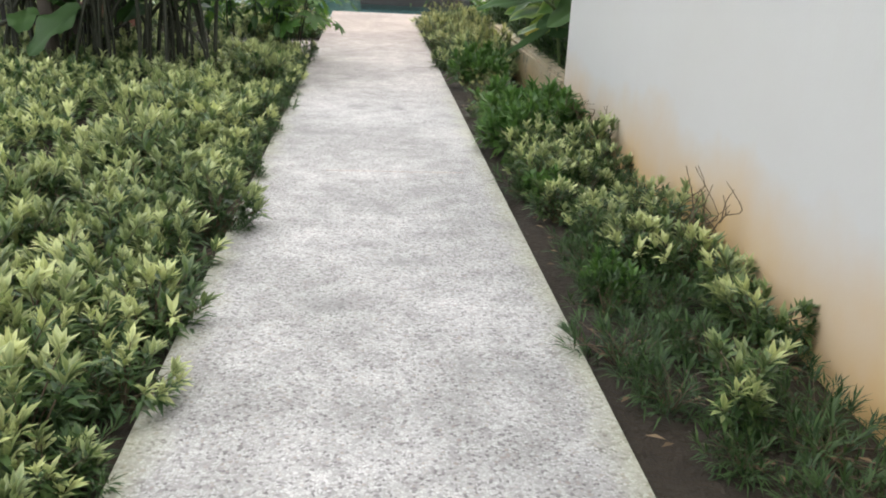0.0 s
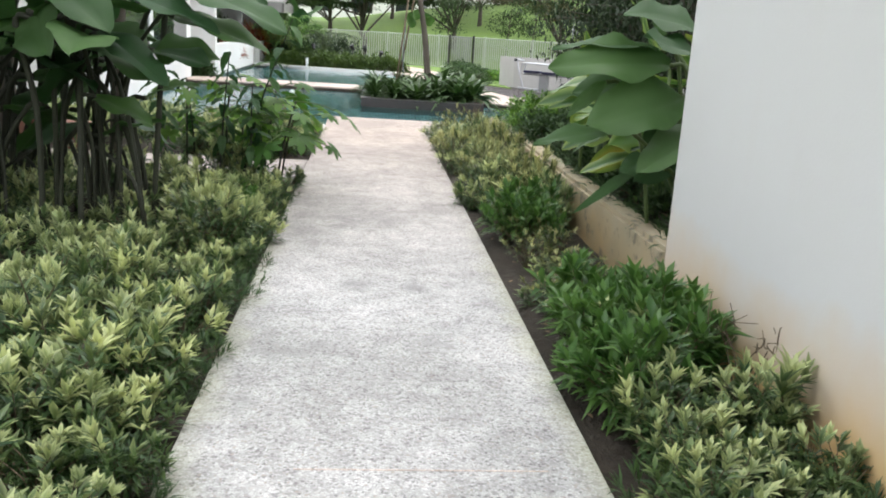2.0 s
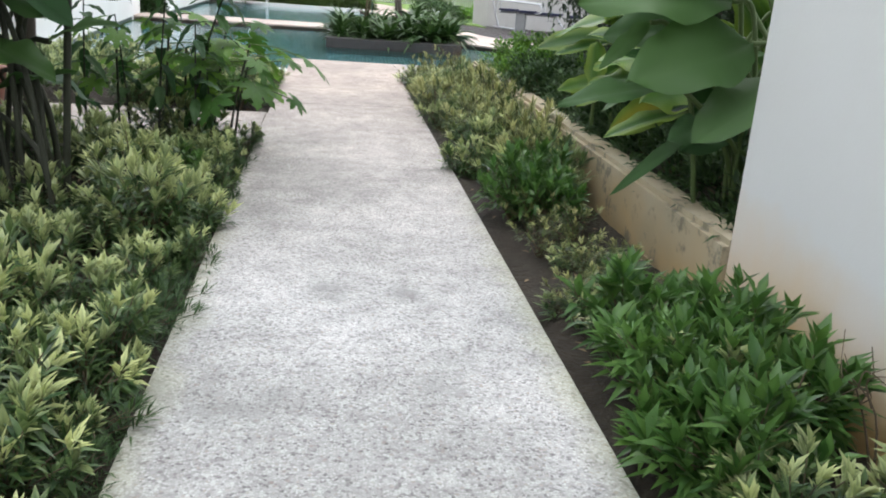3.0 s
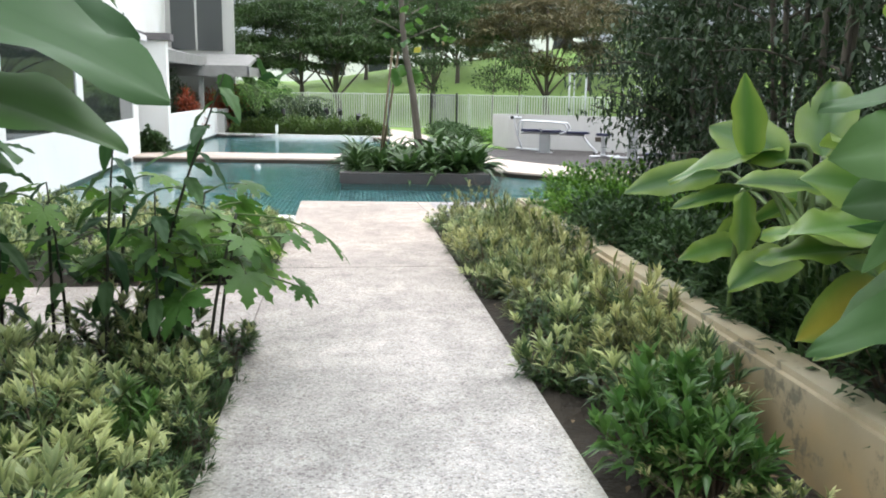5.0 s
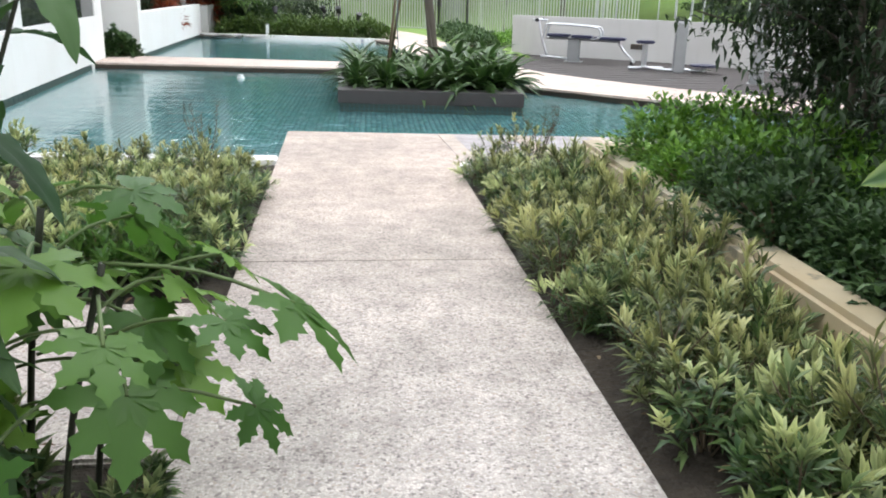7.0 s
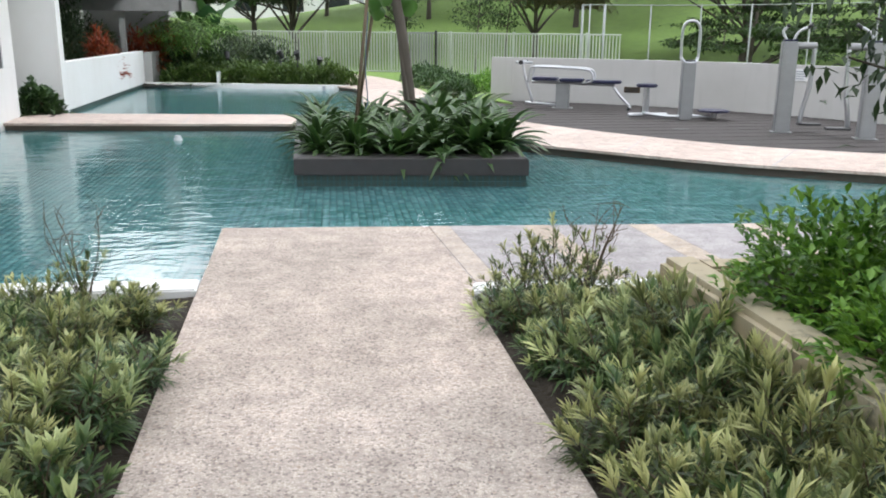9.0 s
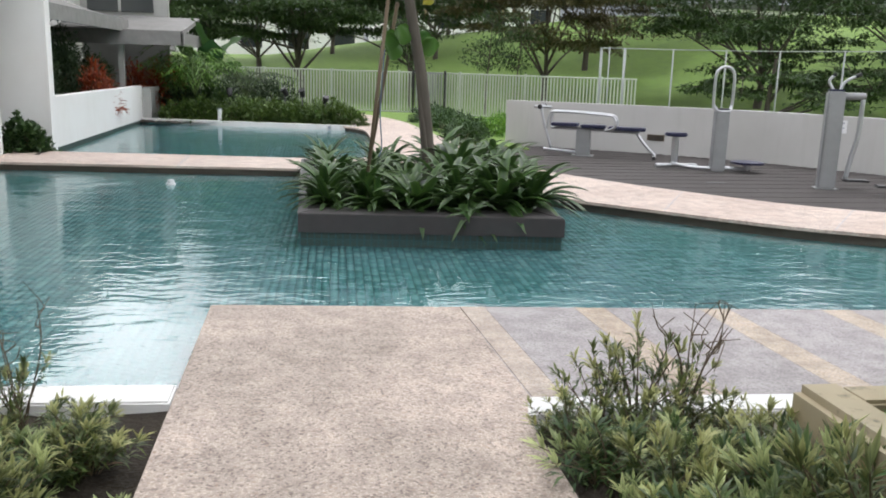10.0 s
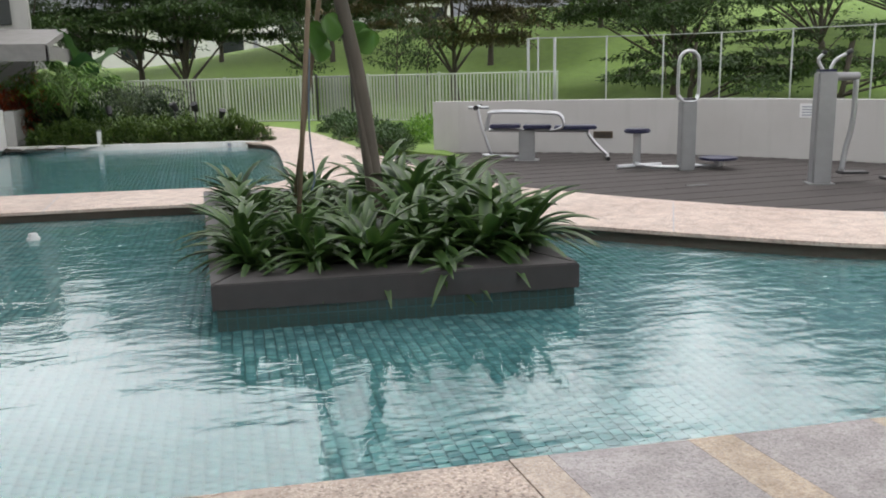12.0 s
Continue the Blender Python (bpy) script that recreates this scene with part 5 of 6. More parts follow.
lily_spots = [(0.05, 19.85), (0.45, 19.75), (0.85, 19.7), (1.25, 19.66), (1.62, 19.62), (1.93, 19.72), (0.0, 20.25), (0.38, 20.2), (0.8, 20.15), (1.25, 20.12), (1.65, 20.1), (2.03, 20.2), (0.02, 20.75), (0.45, 20.7), (0.85, 20.65), (1.45, 20.65), (1.85, 20.7), (0.15, 21.25), (0.65, 21.3), (1.5, 21.3), (1.95, 21.3), (0.05, 21.8), (0.5, 21.9), (1.05, 21.9), (1.55, 21.9), (2.0, 21.95), (0.1, 22.5), (0.7, 22.6), (1.4, 22.6), (1.95, 22.6), (0.1, 23.2), (0.9, 23.1), (1.6, 23.0)]
for x, y in lily_spots:
    lily(x + r_.uniform(-0.05, 0.05), y + (0.14 if y < 19.95 else 0), 0.09, (0.86 + 0.32 * min(1.0, max(0.0, (x - 0.3) / 1.0))) * r_.uniform(0.88, 1.08))
lily(1.28, 19.42, 0.11, 0.46, 9, 28, "strap-leaved lily spilling over the planter's edge")

# the island's young tree with its stakes
tree = tagged(new("island_tree"), "slim staked young tree with few round leaves on the island", "tree")
tree.matrix_basis = pose(1.2, 21.2, 0.08)
put("trunk", tubes("trunk", [(arc([(0, 0, -0.1), (-0.08, -0.05, 0.6), (-0.17, -0.1, 1.3), (-0.33, -0.1, 2.2), (-0.4, 0, 3.3)], 6), np.linspace(0.082, 0.045, 25))], 10), BARK, tree)
put("limb", tubes("limb", [(arc([(-0.02, -0.12, -0.05), (-0.16, -0.12, 0.9), (-0.32, -0.15, 2.1)], 6), np.linspace(0.028, 0.016, 13))], 8), BARK, tree)
r_ = np.random.default_rng(12)
for i in range(9):
    z0 = 2.2 + 0.12 * i
    a = i * 2.4
    pipe("branch", [(-0.34, -0.08, z0), (-0.34 + 0.3 * math.cos(a), -0.08 + 0.3 * math.sin(a), z0 + 0.15), (-0.34 + 0.7 * math.cos(a), -0.08 + 0.7 * math.sin(a), z0 + 0.3)], 0.01, BARK, tree, n=4, sides=5)


def round_leaf(r, seed):
    r_2 = np.random.default_rng(seed)
    co = [(0, 0, 0)] + [(r * (1 + math.cos(a)) * 0.95, r * math.sin(a) * r_2.uniform(0.95, 1.05), 0.02 * math.sin(3 * a) - 0.10 * r * (1 + math.cos(a)) ** 2) for a in np.linspace(-math.pi * 0.93, math.pi * 0.93, 18)]
    return fast_mesh("leaf", co, None, [(0, i, i + 1) for i in range(1, 18)])


ROUND = [round_leaf(0.088, 600 + i) for i in range(3)]
for i in range(46):
    a = r_.uniform(0, 6.28)
    q = r_.uniform(0.15, 0.85)
    put("leaf", ROUND[i % 3], PADDLE, tree, at=pose(-0.34 + q * math.cos(a), -0.08 + q * math.sin(a), r_.uniform(2.1, 3.6), r_.uniform(-50, 50), r_.uniform(-20, 50), r_.uniform(0, 360)))
for dx, dy, dz, rz in ((-0.42, -0.2, 1.78, 200), (-0.55, -0.15, 1.72, 230), (-0.1, -0.1, 1.72, -20), (-0.5, 0.0, 1.62, 170), (-0.02, -0.1, 1.66, 20)):
    put("leaf", ROUND[0], PADDLE, tree, at=pose(dx, dy, dz, 72, 55 if rz > 100 else -235, rz * 0.05) @ Matrix.Scale(1.25, 4))
for nm, a, b_ in (("stake", (0.42, 20.75, 0.05), (0.66, 20.95, 2.15)), ("stake", (0.5, 21.9, 0.05), (0.78, 21.2, 2.1)), ):
    st_ = pipe(nm, [a, b_], 0.02, TWIG, None, smooth=False)
    tagged(st_, "thin weathered wooden stake propping the young tree", "stake", "tree stakes")
cord = pipe("cord", [(0.62, 20.9, 1.6), (0.58, 20.85, 1.0), (0.6, 20.85, 0.62), (0.57, 20.85, 0.5)], 0.007, ROPE, None)
tagged(cord, "dark blue cord hanging from a tree stake", "cord")

# bushes beyond the far pool
for i in range(13):
    x = -3.6 + 0.38 * i
    bush("hedge_bush", x, 34.95 - 0.27 * (x + 4.3) + 0.25 * (i % 2), -0.05, 0.36, 0.4, 0.42 + 0.1 * ((i * 7) % 3), 900, 0.10, 0.055, FARHEDGE, "low green hedge bush behind the far pool", "bush", "far hedge", 30 + i, 8)
for i in range(9):
    x = -3.4 + 0.5 * i
    bush("hedge_bush", x, 36.0 - 0.2 * (x + 4), -0.05, 0.45, 0.45, 0.55, 700, 0.12, 0.06, FARHEDGE, "low green hedge bush behind the far pool", "bush", "far hedge", 60 + i, 8)
for i, (x, y, rr, hh) in enumerate(((-3.6, 36.2, 0.8, 0.9), (-2.7, 36.2, 0.75, 0.95), (-3.9, 37.6, 1.0, 1.7), (-2.3, 38.4, 1.1, 1.35), (-1.2, 38.8, 0.9, 1.0))):
    bush("garden_bush", x, y, -0.05, rr, rr, hh, 1500, 0.17, 0.06, UNDER if i % 2 else DARKLEAF, "dense dark-green garden bush behind the far pool", "bush", "garden bushes", 180 + i, 10)
for i in range(9):
    bush("hedge_bush", 3.1 + 0.3 * (i % 3), 29.9 + 0.95 * i, -0.06, 0.5, 0.7, 0.42, 700, 0.11, 0.05, UNDER, "low green ground cover beside the walkway", "bush", "lawn edge bushes", 190 + i, 8)
for i in range(5):
    bush("hedge_bush", 3.9 + 0.4 * i, 31.6 + 0.9 * i, -0.06, 0.6, 0.8, 0.32, 700, 0.11, 0.05, HEDGE, "low green ground cover beside the walkway", "bush", "lawn edge bushes", 75 + i, 8)
bush("corner_bush", -4.6, 26.18, -0.04, 0.37, 0.34, 0.5, 900, 0.12, 0.085, UNDER, "rounded dark-green bush in the corner of the white walls", "bush", "", 91)
for i, (x, y) in enumerate(((-5.2, 27.9), (-5.3, 29.3), (-5.2, 30.8), (-5.4, 32.3), (-5.1, 33.6))):
    bush("tall_bush", x - 0.1, y, 0.3, 0.5, 0.95, 2.5 - 0.3 * i, 3000, 0.13, 0.055, DARKLEAF, "tall dark shrub behind the white garden wall", "bush", "wall bushes", 100 + i, 14)
for i, (x, y) in enumerate(((-4.75, 31.8), (-4.2, 36.2), (-3.9, 36.9), (-4.6, 35.4))):
    bush("red_bush", x, y, 0.3, 0.42, 0.45, 1.05, 800, 0.2, 0.05, REDLEAF, "ornamental shrub with red and orange leaves", "bush", "red bushes", 120 + i, 8)


def palm(x, y, z, n, L, rise, seed, name, label, material, width=0.03):
    """Feathery fronds arching from one crown."""
    ob = tagged(new(name), label, "palm")
    ob.matrix_basis = pose(x, y, z)
    r_ = np.random.default_rng(seed)
    for i in range(n):
        a = radians(i * 137.5)
        l = L * r_.uniform(0.75, 1.1)
        line = arc([(0, 0, 0), (math.cos(a) * l * 0.35, math.sin(a) * l * 0.35, l * rise * r_.uniform(0.7, 1.1)), (math.cos(a) * l * 0.95, math.sin(a) * l * 0.95, l * rise * 0.55)], 8)
        rib = put("rib", tubes("rib", [(line, np.linspace(0.012, 0.004, len(line)))], 4), STEM_GREEN, ob)
        m_ = 34
        t_ = np.linspace(0.2, 0.99, m_)
        p = line[(t_ * (len(line) - 1)).astype(int)] + r_.normal(0, 0.01, (m_, 3))
        sd = np.array([-math.sin(a), math.cos(a), 0.0]) * np.where(np.arange(m_) % 2, 1, -1)[:, None]
        w = sd + np.array([math.cos(a), math.sin(a), -0.25]) * 0.6
        put("leaflet_fringe", leaf_mesh("leaflet_fringe", leaf_arrays(p, w, 0.28 * L * (1.2 - t_ * 0.7), width, 0.2)), material, rib)
    return ob


palm(-3.1, 35.3, 0.55, 22, 1.6, 0.8, 700, "palm", "feathery young palm beside the far pool", HEDGE)
palm(-3.7, 35.9, 0.4, 15, 1.4, 0.8, 701, "palm", "feathery young palm beside the far pool", HEDGE)
palm(-1.9, 37.0, 0.4, 16, 1.6, 0.6, 702, "palm", "dark arching palm against the fence", DARKLEAF)
paddle_plant(-3.0, 37.2, 0.0, [(0.05, 0, 1.6, 200, 70, 1.15, 0.75, 0.1), (-0.25, 0, 1.4, 190, 45, 1.1, 0.7, 0.25), (0.25, 0, 1.45, -10, 50, 1.1, 0.7, 0.25), (0.1, -0.25, 1.3, -70, 55, 1.0, 0.7, 0.3), (-0.1, 0.2, 1.3, 120, 40, 1.0, 0.6, 0.4), (0.3, -0.2, 1.1, -30, 30, 0.9, 0.6, 0.3)], "banana-like plant with tall upright green leaves", PADDLE_DARK, 320, "banana_plant")

# big spreading trees on the slope


def land(x, y):
    return float(ground_height(np.array(float(x)), np.array(float(y))))


def spreading_tree(x, y, h, r, seed, material=None, low=0.30, pads=46, per=540, leaf=0.21):
    """A rain-tree shape: short trunk, wide limbs and flat tiers of fine leaves with gaps."""
    ob = tagged(new("spreading_tree"), "spreading tree with flat tiers of fine dark-green leaves" if material is None else "spreading tree with thin brownish foliage", "tree", "slope trees")
    ob.matrix_basis = pose(x, y, land(x, y))
    r_ = np.random.default_rng(seed)
    fork = h * low * 0.75
    trunk = arc([(0, 0, -0.3), (r_.uniform(-0.1, 0.1), 0, fork * 0.6), (r_.uniform(-0.2, 0.2), r_.uniform(-0.2, 0.2), fork), (r_.uniform(-0.4, 0.4), r_.uniform(-0.4, 0.4), h * 0.85)], 5)
    runs = [(trunk, np.linspace(0.17, 0.05, len(trunk)))]
    limbs, leaves = [], []
    heads = []
    for i in range(pads):
        a = i * 2.39996 + r_.uniform(-0.3, 0.3)
        q = r * math.sqrt((i + 0.5) / pads) * r_.uniform(0.85, 1.1)
        zz = h * (low + 0.06 + (0.94 - low) * (1 - 0.45 * (q / r) ** 2) * r_.uniform(0.0, 1.0) ** 0.75)
        c = np.array([math.cos(a) * q, math.sin(a) * q, zz])
        if i % 5 == 0 or not heads:
            k_ = trunk[int(np.clip(len(trunk) * r_.uniform(0.38, 0.75), 5, len(trunk) - 1))]
            thick = 0.062
        else:
            k_ = min(heads, key=lambda g_: float(np.linalg.norm(g_ - c)))
            thick = 0.024
        heads.append(c)
        limbs.append((arc([k_, (k_ + c) / 2 + np.array([0, 0, 0.05 * h * r_.uniform(-0.6, 1.0)]), c], 5), np.linspace(thick, 0.012, 11)))
        pr = r * r_.uniform(0.20, 0.38)
        m_ = per
        aa, qq = r_.uniform(0, 6.28, m_), np.sqrt(r_.uniform(0, 1, m_)) * pr
        lump = 1 + 0.4 * np.sin(aa * 3 + i) + 0.25 * np.sin(aa * 7 + 2 * i)
        p = c + np.stack([np.cos(aa) * qq * lump, np.sin(aa) * qq * lump, r_.normal(0, 0.10, m_) * h * 0.11 + 0.12 - 0.2 * qq], 1)
        p = p[np.sin(p[:, 0] * 4.1 + i) * np.sin(p[:, 1] * 3.7 + i) > -0.35]
        w = r_.normal(0, 1, p.shape) * np.array([1, 1, 0.4])
        leaves.append(leaf_arrays(p, w, r_.uniform(0.7, 1.3, len(p)) * leaf, r_.uniform(0.35, 0.55, len(p)) * leaf, 0.1))
        for j in range(3):
            e = c + np.array([math.cos(a + j * 2) * pr * 0.8, math.sin(a + j * 2) * pr * 0.8, r_.uniform(-0.15, 0.2)])
            limbs.append((arc([c, (c + e) / 2 + (0, 0, 0.05), e], 2), np.linspace(0.014, 0.005, 5)))
    put("trunk", tubes("trunk", runs, 9), BARK, ob)
    put("branching", tubes("branching", limbs, 5), BARK, ob)["kind"] = "stuff"
    put("crown", leaf_mesh("crown", *leaves), material or TREELEAF, ob)
    return ob


for i, (x, y, h, r, m_) in enumerate(((-0.4, 48, 6.2, 4.0, None), (9.6, 46.5, 6.0, 3.8, TREELEAF_WARM), (16.8, 42.5, 5.4, 4.6, None), (4.6, 52, 6.6, 4.2, None), (-6.0, 47.5, 6.4, 4.2, None), (-11.5, 50, 7.0, 4.6, None), (24.5, 44, 6.4, 4.6, None), (14.0, 55, 6.2, 4.4, TREELEAF_WARM), (-2.6, 57, 7.0, 4.6, None), (31, 47, 6.5, 5.0, None), (21.5, 58, 6.8, 4.6, None), (-15.5, 44, 7.0, 4.5, None), (7.5, 64, 7.5, 5.0, None))):
    spreading_tree(x, y, h, r, 800 + i, m_)
for i, (x, y) in enumerate(((-9.0, 66), (1.5, 72), (10.5, 78), (-18, 70), (19, 80))):
    spreading_tree(x, y, 9.5, 6.0, 850 + i, None, 0.2, 40, 420, 0.34)
spreading_tree(14.8, 37.8, 2.5, 3.0, 830, None, 0.22, 20, 300)
spreading_tree(19.5, 37.0, 2.6, 3.2, 831, None, 0.22, 20, 300)
for i, (x, y) in enumerate(((7.2, 42.6), (3.7, 44.2), (5.9, 41.4))):
    small_tree("staked_sapling", x, y, -0.1, 3.6, 0.6, 0.8, 900, 0.16, 0.06, TREELEAF, "thin sapling behind the boundary fence", 260 + i, 0.04, 1, 0.2)

# ---- exercise machines on the deck ----


def disc(r, h, seg=24, bev=0.008):
    bm_ = bmesh.new()
    bmesh.ops.create_cone(bm_, cap_ends=True, segments=seg, radius1=r, radius2=r, depth=h)
    bmesh.ops.bevel(bm_, geom=[e for e in bm_.edges if abs(e.verts[0].co.z - e.verts[1].co.z) < 1e-5], offset=bev, segments=2, affect="EDGES")
    return bm_


Z0 = DECK_Z
# sit-up bench, seen from its side
bench = tagged(new("sit_up_bench"), "outdoor sit-up bench with navy pads and silver tubes", "exercise bench")
bench.matrix_basis = pose(4.9, 27.15, Z0, 0, 0, -24)
part("pedestal", box(-0.13, 0.13, -0.09, 0.09, 0, 0.50, 0.012), STEEL, bench)
part("base_plate", box(-0.2, 0.2, -0.16, 0.16, 0.0, 0.012), STEEL, bench)
pipe("beam", [(-0.62, 0, 0.50), (1.0, 0, 0.47)], 0.03, CHROME, bench, smooth=False)
for x0, x1, zz in ((-0.6, -0.1, 0.565), (-0.06, 0.4, 0.55), (0.44, 1.12, 0.53)):
    part("pad", box(x0, x1, -0.17, 0.17, zz - 0.03, zz + 0.03, 0.015), NAVY, bench)
for sy in (-0.22, 0.22):
    pipe("handrail", [(-0.66, sy, 0.50), (-0.62, sy, 0.74), (-0.5, sy, 0.80), (0.35, sy, 0.77), (0.55, sy, 0.72), (0.58, sy, 0.56), (0.4, sy * 0.6, 0.48)], 0.022, CHROME, bench)
pipe("front_leg", [(-0.80, -0.12, 0.88), (-0.74, -0.12, 0.6), (-0.58, -0.12, 0.12)], 0.028, CHROME, bench)
pipe("foot_bar", [(-0.8, -0.26, 0.88), (-0.8, 0.26, 0.88)], 0.034, CHROME, bench, smooth=False)
for y_ in (-0.3, 0.3):
    pipe("roller", [(-0.8, y_ - 0.05, 0.88), (-0.8, y_ + 0.05, 0.88)], 0.042, BLACK, bench, smooth=False)
pipe("brace", [(-0.95, 0.0, 0.87), (-0.62, 0.0, 0.87)], 0.026, CHROME, bench, smooth=False)
pipe("foot", [(-0.72, -0.12, 0.10), (-0.12, -0.12, 0.07)], 0.03, CHROME, bench, smooth=False)
pipe("rear_leg", [(0.95, 0, 0.47), (1.12, 0, 0.25), (1.32, 0, 0.06)], 0.028, CHROME, bench)
pipe("foot", [(1.30, -0.28, 0.045), (1.30, 0.28, 0.045)], 0.03, CHROME, bench, smooth=False)
for y_ in (-0.3, 0.3):
    pipe("end_cap", [(1.30, y_ - 0.02, 0.045), (1.30, y_ + 0.02, 0.045)], 0.034, BLACK, bench, smooth=False)

# waist twister: seat, post with a looped grip, standing disc
tw = tagged(new("waist_twister"), "outdoor waist-twister with stool, grey post and looped handle", "exercise machine")
tw.matrix_basis = pose(6.4, 24.8, Z0, 0, 0, -8)
part("post", box(-0.11, 0.11, -0.08, 0.08, 0, 0.98, 0.015), STEEL, tw)
part("cap", box(-0.10, 0.10, -0.075, 0.075, 0.985, 1.02, 0.01), BLACK, tw)
pipe("grip", [(-0.13, 0, 1.0), (-0.15, 0, 1.1), (-0.15, 0, 1.5), (-0.1, 0, 1.63), (0.0, 0, 1.67), (0.1, 0, 1.63), (0.15, 0, 1.5), (0.15, 0, 1.1), (0.13, 0, 1.0)], 0.024, CHROME, tw)
pipe("grip_base", [(-0.14, 0, 1.06), (-0.08, -0.06, 0.98), (0.08, -0.06, 0.98), (0.14, 0, 1.06)], 0.024, CHROME, tw)
pipe("arm", [(-0.70, 0.15, 0.10), (-0.45, 0.1, 0.06), (-0.2, 0.02, 0.05), (0.0, 0, 0.06)], 0.03, CHROME, tw)
part("stool_column", disc(0.055, 0.46), CHROME, tw, at=pose(-0.62, 0.3, 0.29))
part("stool_seat", disc(0.19, 0.06, 28, 0.02), NAVY, tw, at=pose(-0.62, 0.3, 0.565))
part("stool_foot", disc(0.035, 0.72), CHROME, tw, at=pose(-0.58, 0.3, 0.055, 0, 90, 8))
pipe("arm", [(0.0, 0, 0.07), (0.3, -0.02, 0.06), (0.5, 0, 0.06)], 0.03, CHROME, tw)
part("disc_column", disc(0.06, 0.1), CHROME, tw, at=pose(0.5, 0.02, 0.09))
part("standing_disc", disc(0.27, 0.035, 28, 0.012), NAVY, tw, at=pose(0.5, 0.02, 0.155))

# air walker: two posts, swinging legs


def walker_post(x, y, turn):
    w_ = tagged(new("air_walker"), "outdoor air-walker with grey box post and black grips", "exercise machine", "air walkers")
    w_.matrix_basis = pose(x, y, Z0, 0, 0, turn)
    part("post", box(-0.115, 0.115, -0.09, 0.09, 0, 1.36, 0.018), STEEL, w_)
    part("base_plate", box(-0.15, 0.15, -0.12, 0.12, 0, 0.012), STEEL, w_)
    part("cap", box(-0.10, 0.10, -0.08, 0.08, 1.362, 1.39, 0.008), NAVY, w_)
    for s in (-1, 1):
        pipe("handle", [(0.06 * s, 0.05 * s, 1.38), (0.12 * s, 0.05 * s, 1.5), (0.10 + 0.16 * s, 0.05 * s, 1.58)], 0.02, CHROME, w_)
        pipe("handle_grip", [(0.09 + 0.15 * s, 0.05 * s, 1.565), (0.13 + 0.18 * s, 0.05 * s, 1.61)], 0.028, BLACK, w_, smooth=False)
    part("axle", disc(0.05, 0.30), STEEL, w_, at=pose(0.24, 0, 1.30, 0, 90, 0))
    pipe("swing_leg", [(0.36, 0, 1.30), (0.35, 0, 0.75), (0.29, 0, 0.42), (0.25, -0.02, 0.16)], 0.032, CHROME, w_)
    part("foot_plate", box(0.22, 0.56, -0.1, 0.1, 0.12, 0.15, 0.01), BLACK, w_)
    return w_


walker_post(7.1, 22.9, -20)
walker_post(7.9, 22.0, 160)

# wall vent, small notice, floor drain, depth marks, floating dispenser
def on_wall(t_):
    p = np.array(CURVED_WALL)
    i = int(t_ * (len(p) - 2))
    d = p[i + 1] - p[i]
    return p[i], math.degrees(math.atan2(d[1], d[0]))


(px, py), ang = on_wall(0.28)
vent = tagged(new("wall_vent"), "small dark louvred vent in the white parapet", "vent")
vent.matrix_basis = pose(px, py, 0.23, 0, 0, ang)
part("frame", box(-0.17, 0.17, -0.012, 0.01, -0.06, 0.06, 0.004), TWIG, vent)
for i in range(4):
    part("slat", box(-0.145, 0.145, -0.02, -0.013, -0.045 + i * 0.025, -0.032 + i * 0.025), LOUVRE, vent)
(px, py), ang = on_wall(0.60)
sign = tagged(new("notice"), "small white notice with faded grey lines on the parapet", "sign")
sign.matrix_basis = pose(px, py, 0.66, 0, 0, ang)
part("plate", box(-0.13, 0.13, -0.012, 0.004, -0.11, 0.11, 0.003), WHITE, sign)
for i in range(4):
    part("line", box(-0.09, 0.09 - 0.03 * (i % 2), -0.016, -0.013, 0.05 - i * 0.042, 0.07 - i * 0.042), SIGN_INK, sign)
tagged(part("floor_drain", box(5.55, 5.85, 23.35, 23.45, DECK_Z - 0.01, DECK_Z + 0.006, 0.003), BLACK), "dark slot drain in the timber deck", "drain")
floater = tagged(new("chlorine_float"), "small white floating chlorine dispenser on the water", "pool float")
floater.matrix_basis = pose(-1.9, 23.1, WATER_Z - 0.02) @ Matrix.Scale(0.75, 4)
part("body", disc(0.085, 0.10, 20, 0.02), WHITE, floater, at=pose(0, 0, 0.02))
part("cap", disc(0.06, 0.04, 20, 0.01), WHITE, floater, at=pose(0, 0, 0.09))
for i in range(4):
    x = 0.25 + 0.11 * i
    y = 33.0 - 0.271 * (x - 1.0) - 0.006
    tagged(part("depth_mark", box(x - 0.04, x + 0.04, y - 0.01, y, -0.115, -0.035), SIGN_INK if i == 1 else WHITE), "small tile depth mark on the pool edge", "pool mark", "depth marks")


def spot_lamp(x, y, h, turn):
    l_ = tagged(new("garden_spot"), "black garden spotlight on a thin stake", "lamp", "garden spots")
    l_.matrix_basis = pose(x, y, -0.05, 0, 0, turn)
    pipe("stake", [(0, 0, 0), (0, 0, h)], 0.018, BLACK, l_, smooth=False)
    bm_ = bmesh.new()
    bmesh.ops.create_cone(bm_, cap_ends=True, segments=14, radius1=0.055, radius2=0.085, depth=0.20)
    part("head", bm_, BLACK, l_, at=pose(0, 0, h + 0.08, 35, 0, 0))
    part("lens", disc(0.07, 0.012, 14, 0.003), BLACK, l_, at=pose(0, 0, h + 0.08, 35, 0, 0) @ pose(0, 0, 0.103))


for x, y, h in ((-0.75, 34.9, 0.68), (-0.3, 34.8, 0.66), (0.28, 34.2, 0.52), (-2.2, 35.2, 0.62)):
    spot_lamp(x, y, h, x * 77)
up = tagged(new("pool_bollard"), "small white bollard at the far pool's edge", "bollard")
up.matrix_basis = pose(-2.35, 34.05, 0)
